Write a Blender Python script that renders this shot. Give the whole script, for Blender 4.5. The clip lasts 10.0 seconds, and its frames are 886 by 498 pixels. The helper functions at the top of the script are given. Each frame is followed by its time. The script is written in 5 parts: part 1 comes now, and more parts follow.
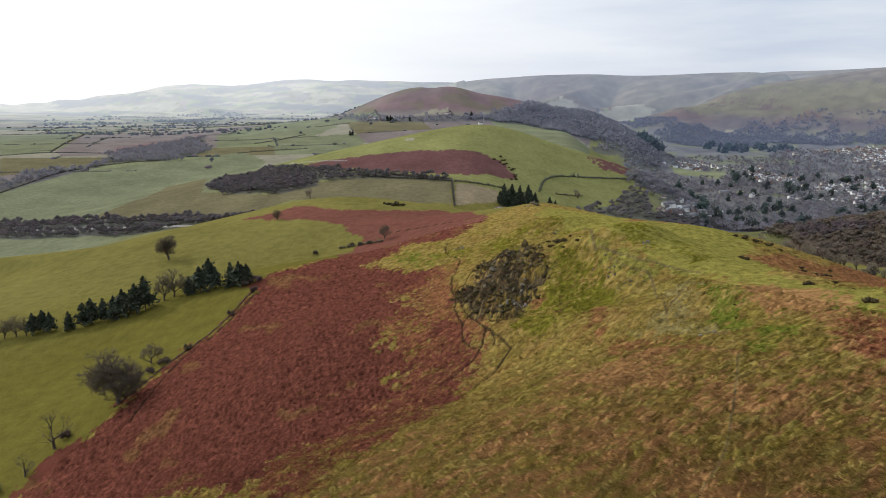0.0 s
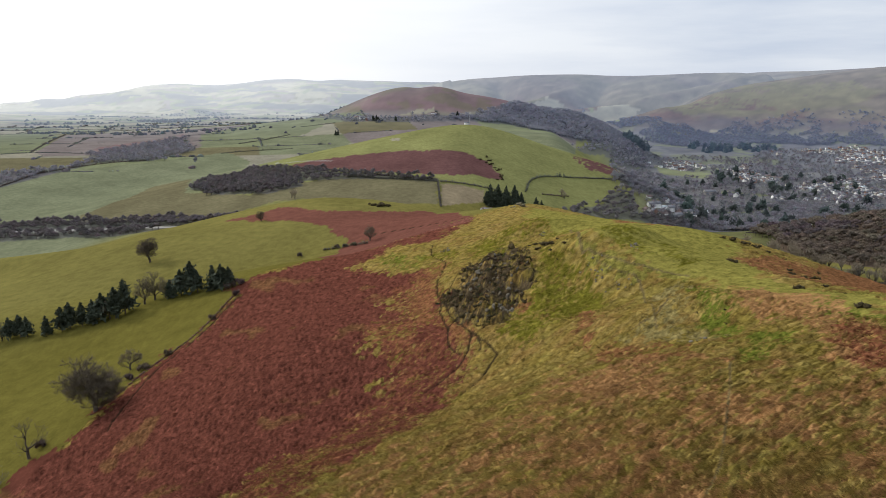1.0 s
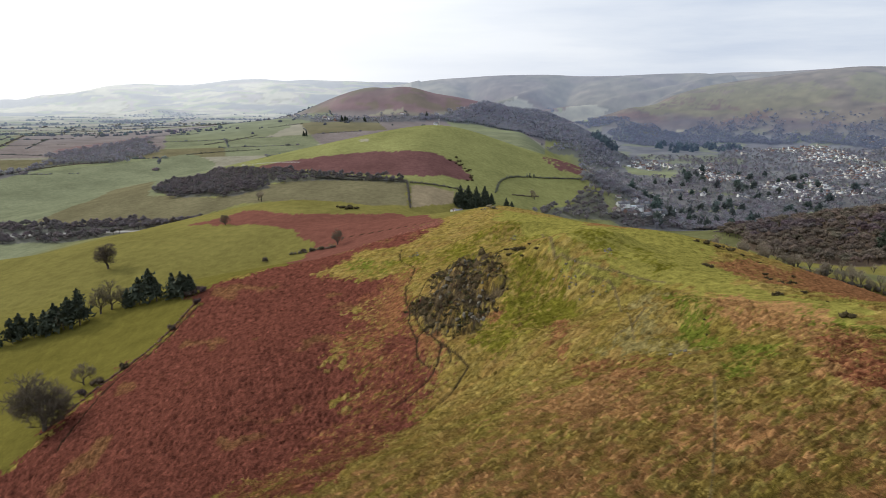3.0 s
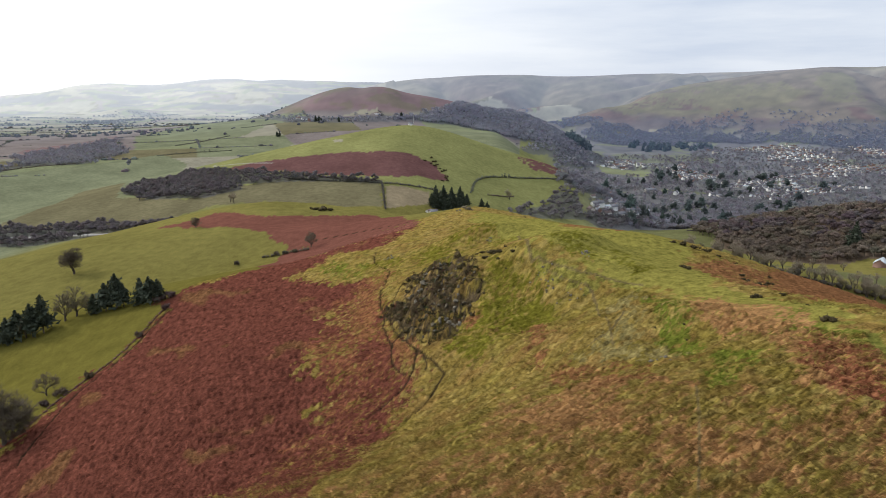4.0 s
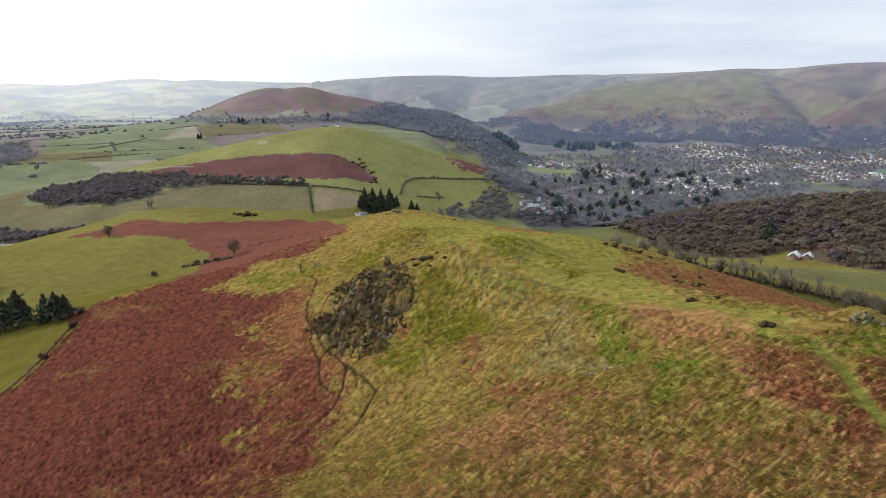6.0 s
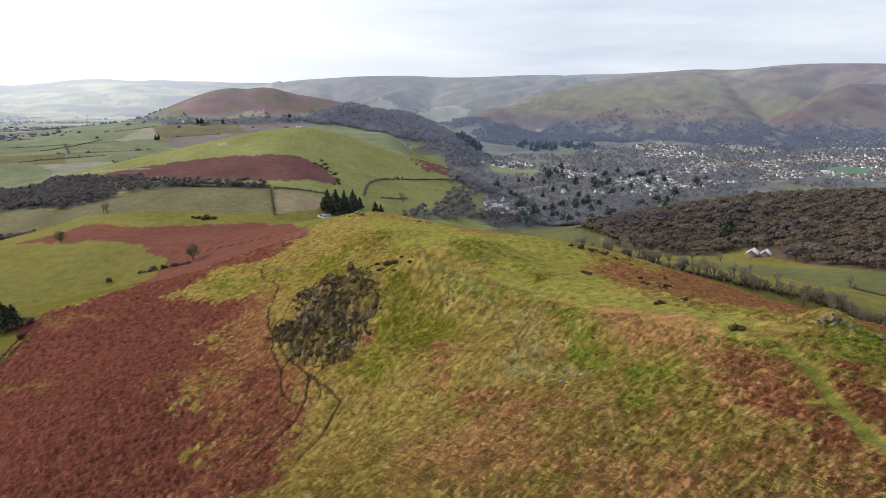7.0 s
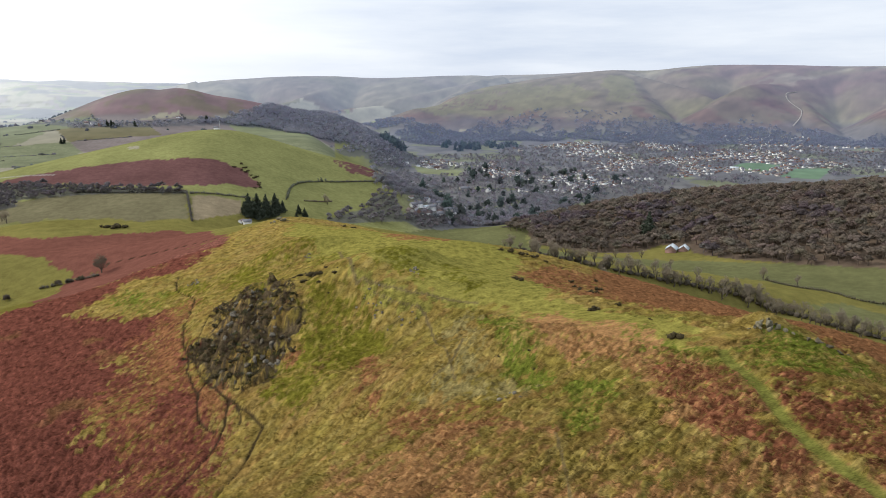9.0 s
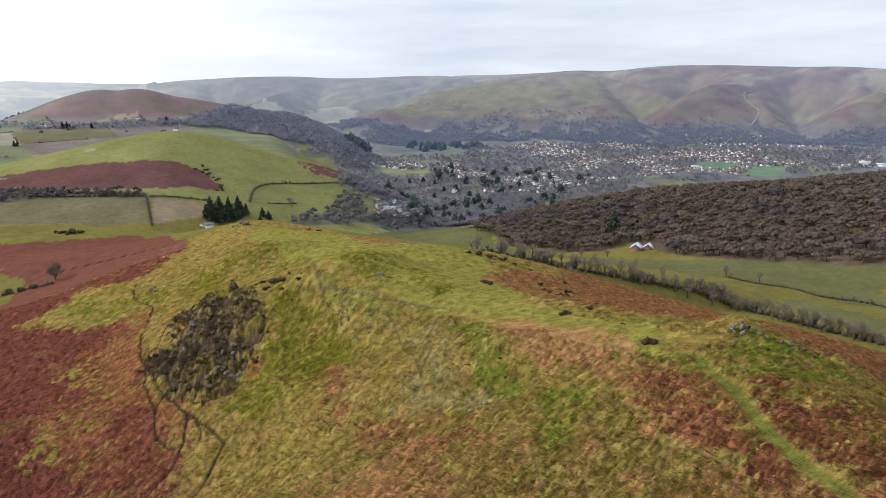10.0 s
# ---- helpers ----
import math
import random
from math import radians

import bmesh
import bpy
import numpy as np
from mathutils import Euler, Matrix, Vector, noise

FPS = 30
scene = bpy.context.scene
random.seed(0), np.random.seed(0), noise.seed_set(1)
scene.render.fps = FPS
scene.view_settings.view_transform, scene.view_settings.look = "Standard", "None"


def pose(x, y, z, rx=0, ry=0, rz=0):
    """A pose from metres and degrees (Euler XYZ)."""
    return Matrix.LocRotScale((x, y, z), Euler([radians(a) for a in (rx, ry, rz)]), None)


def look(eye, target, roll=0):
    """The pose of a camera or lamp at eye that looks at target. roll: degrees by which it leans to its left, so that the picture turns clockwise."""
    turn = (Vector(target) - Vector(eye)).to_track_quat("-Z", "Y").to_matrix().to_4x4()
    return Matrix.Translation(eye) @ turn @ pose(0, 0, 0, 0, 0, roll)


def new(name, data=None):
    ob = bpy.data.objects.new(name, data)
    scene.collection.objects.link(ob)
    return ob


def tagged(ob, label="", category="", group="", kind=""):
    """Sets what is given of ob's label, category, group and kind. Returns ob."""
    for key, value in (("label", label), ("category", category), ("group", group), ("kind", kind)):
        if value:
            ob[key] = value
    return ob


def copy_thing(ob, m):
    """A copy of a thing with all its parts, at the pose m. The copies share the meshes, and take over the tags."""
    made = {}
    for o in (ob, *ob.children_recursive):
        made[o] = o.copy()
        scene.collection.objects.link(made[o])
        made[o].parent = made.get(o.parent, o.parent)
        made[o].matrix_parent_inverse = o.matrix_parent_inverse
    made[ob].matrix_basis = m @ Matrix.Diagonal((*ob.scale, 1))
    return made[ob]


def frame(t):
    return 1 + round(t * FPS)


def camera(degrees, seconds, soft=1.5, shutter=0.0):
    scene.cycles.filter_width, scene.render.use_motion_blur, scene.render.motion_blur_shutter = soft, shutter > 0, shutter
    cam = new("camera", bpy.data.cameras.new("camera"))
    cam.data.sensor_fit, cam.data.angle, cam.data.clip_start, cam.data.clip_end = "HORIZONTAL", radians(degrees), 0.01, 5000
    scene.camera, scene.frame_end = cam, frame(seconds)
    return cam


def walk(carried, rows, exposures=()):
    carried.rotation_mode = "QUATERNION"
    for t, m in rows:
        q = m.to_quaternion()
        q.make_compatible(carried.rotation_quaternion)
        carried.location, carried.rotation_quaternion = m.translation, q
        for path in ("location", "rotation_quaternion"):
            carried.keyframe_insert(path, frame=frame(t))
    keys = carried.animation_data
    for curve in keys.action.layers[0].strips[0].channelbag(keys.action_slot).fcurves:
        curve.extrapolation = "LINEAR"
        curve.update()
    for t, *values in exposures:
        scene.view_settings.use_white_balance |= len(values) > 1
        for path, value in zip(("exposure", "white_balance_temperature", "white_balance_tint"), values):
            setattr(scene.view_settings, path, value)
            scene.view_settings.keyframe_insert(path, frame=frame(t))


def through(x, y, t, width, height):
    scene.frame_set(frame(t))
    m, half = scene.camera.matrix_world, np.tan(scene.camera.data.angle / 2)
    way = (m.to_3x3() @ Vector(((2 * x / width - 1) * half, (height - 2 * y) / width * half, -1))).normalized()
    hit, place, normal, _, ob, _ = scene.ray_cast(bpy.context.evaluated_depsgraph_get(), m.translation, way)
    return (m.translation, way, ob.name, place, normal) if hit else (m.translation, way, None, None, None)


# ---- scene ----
cam = camera(65.64, 10.0, soft=0.7)
# seconds, x, y, z, yaw to the left, pitch, roll
ROWS = [
    (0.0, 0.42, -21.52, 299.81, 8.63, -13.00, 0.08),
    (0.5, 0.37, -19.42, 299.84, 8.00, -13.01, 0.16),
    (1.0, 0.27, -17.33, 299.92, 7.48, -13.01, 0.17),
    (1.5, 0.29, -15.13, 299.91, 7.02, -13.01, 0.16),
    (2.0, 0.23, -12.92, 299.87, 6.55, -13.00, 0.14),
    (2.5, 0.12, -10.91, 299.94, 5.81, -12.99, 0.16),
    (4.0, -0.03, -4.40, 300.03, 2.92, -12.98, 0.20),
    (4.5, -0.01, -2.26, 300.06, 1.51, -12.96, 0.20),
    (5.0, 0.01, 0.00, 300.01, 0.00, -12.92, 0.22),
    (5.5, 0.02, 2.14, 300.04, -1.50, -12.92, 0.22),
    (7.0, 0.21, 8.31, 300.19, -6.03, -12.88, 0.20),
    (7.5, 0.15, 10.07, 300.33, -7.60, -12.86, 0.21),
    (8.0, 0.47, 12.19, 300.32, -9.15, -12.84, 0.17),
    (8.5, 0.81, 14.33, 300.36, -10.71, -12.82, 0.13),
    (9.0, 1.11, 16.31, 300.45, -12.28, -12.83, 0.11),
    (9.5, 1.53, 18.49, 300.44, -13.85, -12.82, 0.07),
    (10.0, 1.91, 20.45, 300.46, -15.13, -12.80, 0.02),
]
walk(cam, [(t, pose(x, y, z, 90, 0, yaw) @ pose(0, 0, 0, pitch) @ pose(0, 0, 0, 0, 0, roll)) for t, x, y, z, yaw, pitch, roll in ROWS],
     exposures=((0.0, -0.12), (4.5, 0.0), (10.0, 0.08)))

# ---- sky and sun: a bright, thin overcast, brightest towards the low sun on the left ----
SUN_TO = Vector((-0.86, 0.34, 0.52)).normalized()
world = bpy.data.worlds.new("sky")
scene.world = world
world.use_nodes = True
wt = world.node_tree
wn, wl = wt.nodes, wt.links
sky = wn.new("ShaderNodeTexSky")
sky.sky_type, sky.sun_disc = "NISHITA", False
sky.sun_elevation = math.asin(SUN_TO.z)
sky.sun_rotation = math.atan2(SUN_TO.x, SUN_TO.y)
sky.air_density, sky.dust_density = 1.0, 2.0
way = wn.new("ShaderNodeTexCoord")
dot = wn.new("ShaderNodeVectorMath")
dot.operation = "DOT_PRODUCT"
dot.inputs[1].default_value = SUN_TO
wl.new(way.outputs["Generated"], dot.inputs[0])
glow = wn.new("ShaderNodeMapRange")
glow.interpolation_type = "SMOOTHSTEP"
for k, v in (("From Min", 0.05), ("From Max", 0.80), ("To Min", 0.0), ("To Max", 1.0)):
    glow.inputs[k].default_value = v
wl.new(dot.outputs["Value"], glow.inputs["Value"])
flat = wn.new("ShaderNodeMapping")
flat.inputs["Scale"].default_value = (1.2, 1.2, 9.0)
wl.new(way.outputs["Generated"], flat.inputs["Vector"])
cloud = wn.new("ShaderNodeTexNoise")
for k, v in (("Scale", 2.6), ("Detail", 7.0), ("Roughness", 0.55)):
    cloud.inputs[k].default_value = v
wl.new(flat.outputs["Vector"], cloud.inputs["Vector"])
tone = wn.new("ShaderNodeValToRGB")
tone.color_ramp.elements[0].position, tone.color_ramp.elements[0].color = 0.34, (0.78, 0.88, 1.06, 1)
tone.color_ramp.elements[1].position, tone.color_ramp.elements[1].color = 0.64, (1.02, 1.09, 1.20, 1)
wl.new(cloud.outputs["Fac"], tone.inputs["Fac"])
bright = wn.new("ShaderNodeMix")
bright.data_type = "RGBA"
bright.inputs["B"].default_value = (1.50, 1.52, 1.55, 1)
wl.new(glow.outputs["Result"], bright.inputs["Factor"])
wl.new(tone.outputs["Color"], bright.inputs["A"])
thin = wn.new("ShaderNodeMix")
thin.data_type = "RGBA"
thin.inputs["Factor"].default_value = 0.92
dim = wn.new("ShaderNodeVectorMath")
dim.operation = "SCALE"
dim.inputs["Scale"].default_value = 0.12
wl.new(sky.outputs["Color"], dim.inputs[0])
wl.new(dim.outputs["Vector"], thin.inputs["A"])
wl.new(bright.outputs["Result"], thin.inputs["B"])
wl.new(thin.outputs["Result"], wn["Background"].inputs["Color"])
wn["Background"].inputs["Strength"].default_value = 0.83
sun = new("sun", bpy.data.lights.new("sun", "SUN"))
sun.data.energy, sun.data.angle, sun.data.color = 2.3, radians(9), (1.0, 0.96, 0.90)
sun.matrix_world = look(SUN_TO * 100, (0, 0, 0))

# ---- materials ----
def material(name, colour, rough=0.9, grain=1.0, amount=0.35, bump=0.3, depth=0.05, tint=False, spec=0.2, coarse=0.12, through=0.0, comb=None):
    """A rough natural surface: base colour (or the mesh's own tint), mottled at two scales, with fine relief."""
    m = bpy.data.materials.new(name)
    m.use_nodes = True
    n, l = m.node_tree.nodes, m.node_tree.links
    b = n["Principled BSDF"]
    b.inputs["Roughness"].default_value = rough
    b.inputs["Specular IOR Level"].default_value = spec
    co = n.new("ShaderNodeTexCoord")
    fine, broad = n.new("ShaderNodeTexNoise"), n.new("ShaderNodeTexNoise")
    fine.inputs["Scale"].default_value, broad.inputs["Scale"].default_value = grain, grain * coarse
    fine.inputs["Detail"].default_value = broad.inputs["Detail"].default_value = 5
    if comb:
        way = n.new("ShaderNodeMapping")
        way.inputs["Rotation"].default_value[2] = -radians(comb[0])
        way.inputs["Scale"].default_value[1] = comb[1]
        l.new(co.outputs["Object"], way.inputs["Vector"])
        l.new(way.outputs["Vector"], fine.inputs["Vector"])
    else:
        l.new(co.outputs["Object"], fine.inputs["Vector"])
    l.new(co.outputs["Object"], broad.inputs["Vector"])
    both = n.new("ShaderNodeMath")
    both.operation = "ADD"
    l.new(fine.outputs["Fac"], both.inputs[0])
    l.new(broad.outputs["Fac"], both.inputs[1])
    span = n.new("ShaderNodeMapRange")
    for k, v in (("From Min", 0.65), ("From Max", 1.35), ("To Min", 1 - amount), ("To Max", 1 + amount)):
        span.inputs[k].default_value = v
    l.new(both.outputs[0], span.inputs["Value"])
    mul = n.new("ShaderNodeVectorMath")
    mul.operation = "SCALE"
    if tint:
        own = n.new("ShaderNodeAttribute")
        own.attribute_name = "tint"
        l.new(own.outputs["Color"], mul.inputs[0])
    else:
        mul.inputs[0].default_value = colour
    l.new(span.outputs["Result"], mul.inputs["Scale"])
    l.new(mul.outputs["Vector"], b.inputs["Base Color"])
    if through:
        thin, mix = n.new("ShaderNodeBsdfTranslucent"), n.new("ShaderNodeMixShader")
        l.new(mul.outputs["Vector"], thin.inputs["Color"])
        mix.inputs["Fac"].default_value = through
        l.new(b.outputs["BSDF"], mix.inputs[1])
        l.new(thin.outputs["BSDF"], mix.inputs[2])
        l.new(mix.outputs["Shader"], n["Material Output"].inputs["Surface"])
    if bump:
        bp = n.new("ShaderNodeBump")
        bp.inputs["Strength"].default_value, bp.inputs["Distance"].default_value = bump, depth
        l.new(fine.outputs["Fac"], bp.inputs["Height"])
        l.new(bp.outputs["Normal"], b.inputs["Normal"])
    return m


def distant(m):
    """Puts the haze of misty air over a far backdrop into emission: it grows with the distance and is palest below the
    low sun in the west.
    """
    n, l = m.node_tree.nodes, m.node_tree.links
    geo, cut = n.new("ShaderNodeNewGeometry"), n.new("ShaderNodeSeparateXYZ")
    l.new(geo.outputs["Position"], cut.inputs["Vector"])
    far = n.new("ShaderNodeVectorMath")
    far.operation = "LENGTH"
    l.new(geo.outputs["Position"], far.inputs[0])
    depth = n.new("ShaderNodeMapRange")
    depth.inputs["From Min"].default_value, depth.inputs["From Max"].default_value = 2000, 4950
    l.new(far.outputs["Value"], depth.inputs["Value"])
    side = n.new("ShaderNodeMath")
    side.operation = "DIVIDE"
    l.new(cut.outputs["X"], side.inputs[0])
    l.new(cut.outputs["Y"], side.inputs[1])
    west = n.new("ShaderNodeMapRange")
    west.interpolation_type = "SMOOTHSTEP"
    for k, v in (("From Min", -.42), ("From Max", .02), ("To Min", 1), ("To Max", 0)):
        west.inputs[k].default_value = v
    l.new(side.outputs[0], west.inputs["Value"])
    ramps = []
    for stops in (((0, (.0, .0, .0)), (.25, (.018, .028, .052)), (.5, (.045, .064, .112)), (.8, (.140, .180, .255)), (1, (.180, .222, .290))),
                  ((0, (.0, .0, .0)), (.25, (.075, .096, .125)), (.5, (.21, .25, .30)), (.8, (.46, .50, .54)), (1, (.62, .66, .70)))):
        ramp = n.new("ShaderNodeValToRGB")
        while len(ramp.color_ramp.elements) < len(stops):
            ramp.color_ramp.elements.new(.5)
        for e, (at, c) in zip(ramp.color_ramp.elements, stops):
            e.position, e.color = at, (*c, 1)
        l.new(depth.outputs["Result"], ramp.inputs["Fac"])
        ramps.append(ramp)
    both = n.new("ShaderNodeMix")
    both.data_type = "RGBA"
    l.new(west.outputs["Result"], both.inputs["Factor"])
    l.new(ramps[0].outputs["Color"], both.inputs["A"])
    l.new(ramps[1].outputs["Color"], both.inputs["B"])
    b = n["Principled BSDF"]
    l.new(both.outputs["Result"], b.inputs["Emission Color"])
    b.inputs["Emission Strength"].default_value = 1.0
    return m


TURF = material("turf", None, grain=1.9, amount=0.62, bump=0.55, depth=0.12, comb=(22, 2.6), coarse=0.25, tint=True, spec=0.0)
PASTURE = material("pasture", None, grain=1.4, amount=0.24, bump=0.2, depth=0.08, tint=True, spec=0.0)
TWIGS = material("twigs", None, grain=0.9, amount=0.35, bump=0.0, tint=True, spec=0.0, through=0.4)
FAR_TWIGS = material("far_twigs", None, grain=0.3, amount=0.18, bump=0.0, tint=True, spec=0.0, through=0.45)
# far land and far woods glow only to stand in for haze
HAZED_LAND = distant(material("distance", None, grain=0.012, amount=0.12, bump=0.0, tint=True, spec=0.0))
HAZED_WOOD = distant(material("hazed_wood", None, grain=0.1, amount=0.15, bump=0.0, tint=True, spec=0.0))
BARK = material("bark", (0.10, 0.082, 0.066), grain=6, amount=0.4, bump=0.5, depth=0.03)
NEEDLES = material("needles", (0.058, 0.070, 0.050), grain=3, amount=0.5, bump=0.0, spec=0.1)
GORSE = material("gorse", (0.058, 0.046, 0.022), grain=5, amount=0.6, bump=0.0, spec=0.1)
STONE = material("stone", (0.185, 0.165, 0.108), grain=2.2, amount=0.45, bump=0.8, depth=0.15)
GREY_STONE = material("grey_stone", (0.185, 0.165, 0.128), grain=1.8, amount=0.55, bump=0.9, depth=0.15, spec=0.05)
DARK_STONE = material("dark_stone", (0.125, 0.106, 0.074), grain=2.2, amount=0.5, bump=0.8, depth=0.15, spec=0.05)
SLATE = material("slate", (0.145, 0.150, 0.172), grain=0.8, amount=0.25, bump=0.2, rough=0.65, spec=0.3)
TILE = material("tile", (0.17, 0.130, 0.125), grain=0.8, amount=0.25, bump=0.2, rough=0.8)
RENDER_WHITE = material("white_render", (0.88, 0.87, 0.85), grain=0.6, amount=0.10, bump=0.0)
CREAM = material("cream_render", (0.56, 0.52, 0.47), grain=0.6, amount=0.12, bump=0.0)
BRICK = material("brick", (0.28, 0.175, 0.145), grain=0.9, amount=0.25, bump=0.0)
PALE_ROOF = material("pale_sheet_roof", (0.50, 0.56, 0.60), grain=0.5, amount=0.15, bump=0.0, rough=0.45)
GRAVEL = material("gravel", (0.27, 0.26, 0.26), grain=0.3, amount=0.15, bump=0.0)
STEEL = material("galvanised_steel", (0.45, 0.46, 0.47), grain=2, amount=0.1, bump=0.0, rough=0.5)


# ---- lie of the land ----
def curve(u, knots, values):
    """Smooth cubic through the values at the knots, level outside them."""
    k, v = np.asarray(knots, float), np.asarray(values, float)
    m = np.gradient(v, k)
    u = np.clip(u, k[0], k[-1])
    i = np.clip(np.searchsorted(k, u, side="right") - 1, 0, len(k) - 2)
    h = k[i + 1] - k[i]
    s = (u - k[i]) / h
    return ((1 + 2 * s) * (1 - s) ** 2 * v[i] + s * (1 - s) ** 2 * h * m[i]
            + s * s * (3 - 2 * s) * v[i + 1] + s * s * (s - 1) * h * m[i + 1])


def step(a, b, u):
    s = np.clip((u - a) / (b - a), 0, 1)
    return s * s * (3 - 2 * s)


def higher(a, b, soft):
    """Smooth maximum of two heights."""
    d = np.abs(a - b)
    return np.maximum(a, b) + np.where(d < soft, (soft - d) ** 2 / (4 * soft), 0)


def along(points, n=5):
    """A smooth line through a few points, with n pieces between each two."""
    p = np.asarray(points, float)
    k = np.arange(len(p))
    u = np.linspace(0, len(p) - 1, n * (len(p) - 1) + 1)
    return np.stack([curve(u, k, p[:, c]) for c in range(p.shape[1])], 1)


def ridge(x, y, points, front, back, east, crown, blend, fine=6):
    """A hill along a crest line: it falls with one slope towards the south, one towards the north and more to the east, and has a rounded crown."""
    crest = along(points, fine)
    keep = (np.hypot(x - crest[:, 0].mean(), y - crest[:, 1].mean()) < np.ptp(crest[:, :2], axis=0).max() + (crest[:, 2].max() - 60) / min(front, back))
    u, v = x[keep], y[keep]

    def blended(u, v):
        total = np.zeros(np.shape(u))
        for cx, cy, cz in crest:
            dx, dy = u - cx, v - cy
            d = np.sqrt(dx * dx + dy * dy + crown * crown)
            slope = (front + back) / 2 + (back - front) / 2 * dy / d + east * np.maximum(dx, 0) / d
            total += np.exp((cz - slope * (d - crown) - 250) / blend)
        return 250 + blend * np.log(total + 1e-30)

    rise = (blended(crest[:, 0], crest[:, 1]) - crest[:, 2]).mean()
    z = np.full(np.shape(x), -500.0)
    z[keep] = blended(u, v) - rise
    return z


def swell(x, y, cx, cy, rx, ry, turn, height):
    c, s = math.cos(math.radians(turn)), math.sin(math.radians(turn))
    u, v = (c * (x - cx) + s * (y - cy)) / rx, (c * (y - cy) - s * (x - cx)) / ry
    return height * np.exp(-(u * u + v * v))


# the near spur: its crest from behind the eye to its far end (y, x, z) and the fall to the west and the east
SPUR_Y = (-80, 40, 90, 130, 180, 250, 325, 400, 470, 600, 800)
SPUR_X = (52, 52, 65, 75, 61, 57, 26, -5, 1, -24, -40)
SPUR_Z = (272, 264, 263.8, 258, 249.8, 246.7, 239.2, 230.6, 220, 150, 120)
SPUR_WEST = (.35, .45, .369, .442, .346, .296, .232, .301, .13, .33, .3)
SPUR_EAST = (.4, .508, .508, .434, .345, .375, .69, .231, .211, .28, .3)
SPUR_ROUND = (20, 10, 16, 38, 29, 32, 31, 8, 8, 34, 30)
# knolls and hollows on it: x, y, radii, turn, height
KNOLLS = [
    (13, 201, 21, 38, 59, 15.3),
    (25, 236, 18, 44, 79, 7.8),
    (22, 144, 11, 57, 61, 4.5),
    (79, 114, 6, 4, 39, 2.3),
    (-4, 144, 34, 18, 32, -3.1),
    (-77, 186, 46, 30, 84, 5.0),
    (-81, 307, 36, 61, 34, -3.1),
    (17, 266, 27, 36, -50, 1.0),
    (16, 410, 4, 4, 0, 1.5),
    (2, 289, 17, 9, 15, 5.5),
    (2, 268, 15, 8, 15, -2.4),
    (-9, 200, 8, 24, 24, 2.6),
    (11, 186, 8, 22, 20, -2.8),
    (34, 205, 13, 7, 15, 4.0),
    (33, 191, 12, 5, 15, -1.4),
    (36, 128, 5, 20, 12, -1.6),
    (38, 139, 8, 9, 0, 1.8),
]
SHOULDER = [(35, 463, 204), (-66, 517, 204), (-118, 555, 203), (-181, 556, 210), (-215, 590, 188), (-317, 656, 169), (-420, 745, 138), (-622, 849, 130)]
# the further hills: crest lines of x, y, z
GREEN_HILL = [(-520, 900, 169), (-375, 1012, 184), (-304, 1090, 184), (-165, 1175, 222), (-121, 1182, 260), (-15, 1205, 228), (90, 1205, 197)]
RED_HILL = [(-640, 2395, 228), (-590, 2415, 268), (-535, 2425, 297), (-465, 2438, 317), (-415, 2446, 311), (-350, 2456, 320), (-270, 2464, 300), (-180, 2472, 286), (-90, 2478, 268), (20, 2480, 246), (120, 2478, 232), (205, 2472, 190), (280, 2466, 141)]
WOOD_HILL = [(240, 905, 67), (298, 880, 125), (368, 872, 127), (474, 855, 155), (563, 800, 177), (640, 720, 189), (700, 630, 208), (780, 500, 237), (850, 300, 255)]
MOOR_BACK = [(-1000, 4500, 304), (-690, 4425, 321), (-512, 4449, 368), (-192, 4474, 405), (262, 4471, 416), (598, 4439, 405), (875, 4383, 414), (1028, 4350, 426), (1163, 4317, 418), (1254, 4292, 389), (1330, 4269, 337), (1410, 4243, 250)]
MOOR_PLATEAU = [(1190, 4650, 380), (1370, 4600, 414), (1650, 4508, 422), (1990, 4369, 440), (2317, 4203, 447)]
MOOR_FRONT = [(360, 3330, 112), (600, 3420, 211), (840, 3560, 250), (1120, 3680, 345), (1664, 3604, 424), (1982, 3496, 431), (2333, 3393, 460), (2834, 3053, 440), (3042, 2846, 426), (3500, 2200, 432), (3800, 1200, 413)]
FAR_HILLS = [(-4200, 2400, 201), (-3300, 3450, 226), (-2530, 4057, 271), (-2357, 4160, 334), (-2084, 4302, 310), (-1855, 4405, 344), (-1650, 4486, 374), (-1259, 4610, 370), (-812, 4709, 366), (-300, 4750, 347)]
COPSE_HILL = [(-2060, 3410, 186), (-1898, 3499, 194), (-1821, 3540, 220), (-1640, 3630, 171)]

# spurs that run down from the moor into the valley
SPURS = [[(1720, 3576, 423), (1826, 3353, 371), (1911, 3130, 319), (1928, 2978, 272), (1839, 2880, 221)],
         [(2447, 3058, 361), (2304, 2980, 346), (2134, 2945, 341), (1985, 2904, 298), (1828, 2840, 228)],
         [(2325, 2899, 312), (2239, 2685, 223), (2186, 2493, 163)],
         [(2629, 2481, 311), (2460, 2441, 257), (2328, 2402, 200)],
         [(2850, 2828, 373), (2686, 2639, 299), (2552, 2561, 249)],
         [(1289, 4206, 400), (752, 4102, 296), (465, 3943, 228), (223, 3813, 195)],
         [(350, 4386, 362), (170, 4167, 310), (24, 4020, 264), (-94, 3869, 222)],
         [(1150, 4164, 385), (925, 3963, 294), (767, 3844, 208)]]

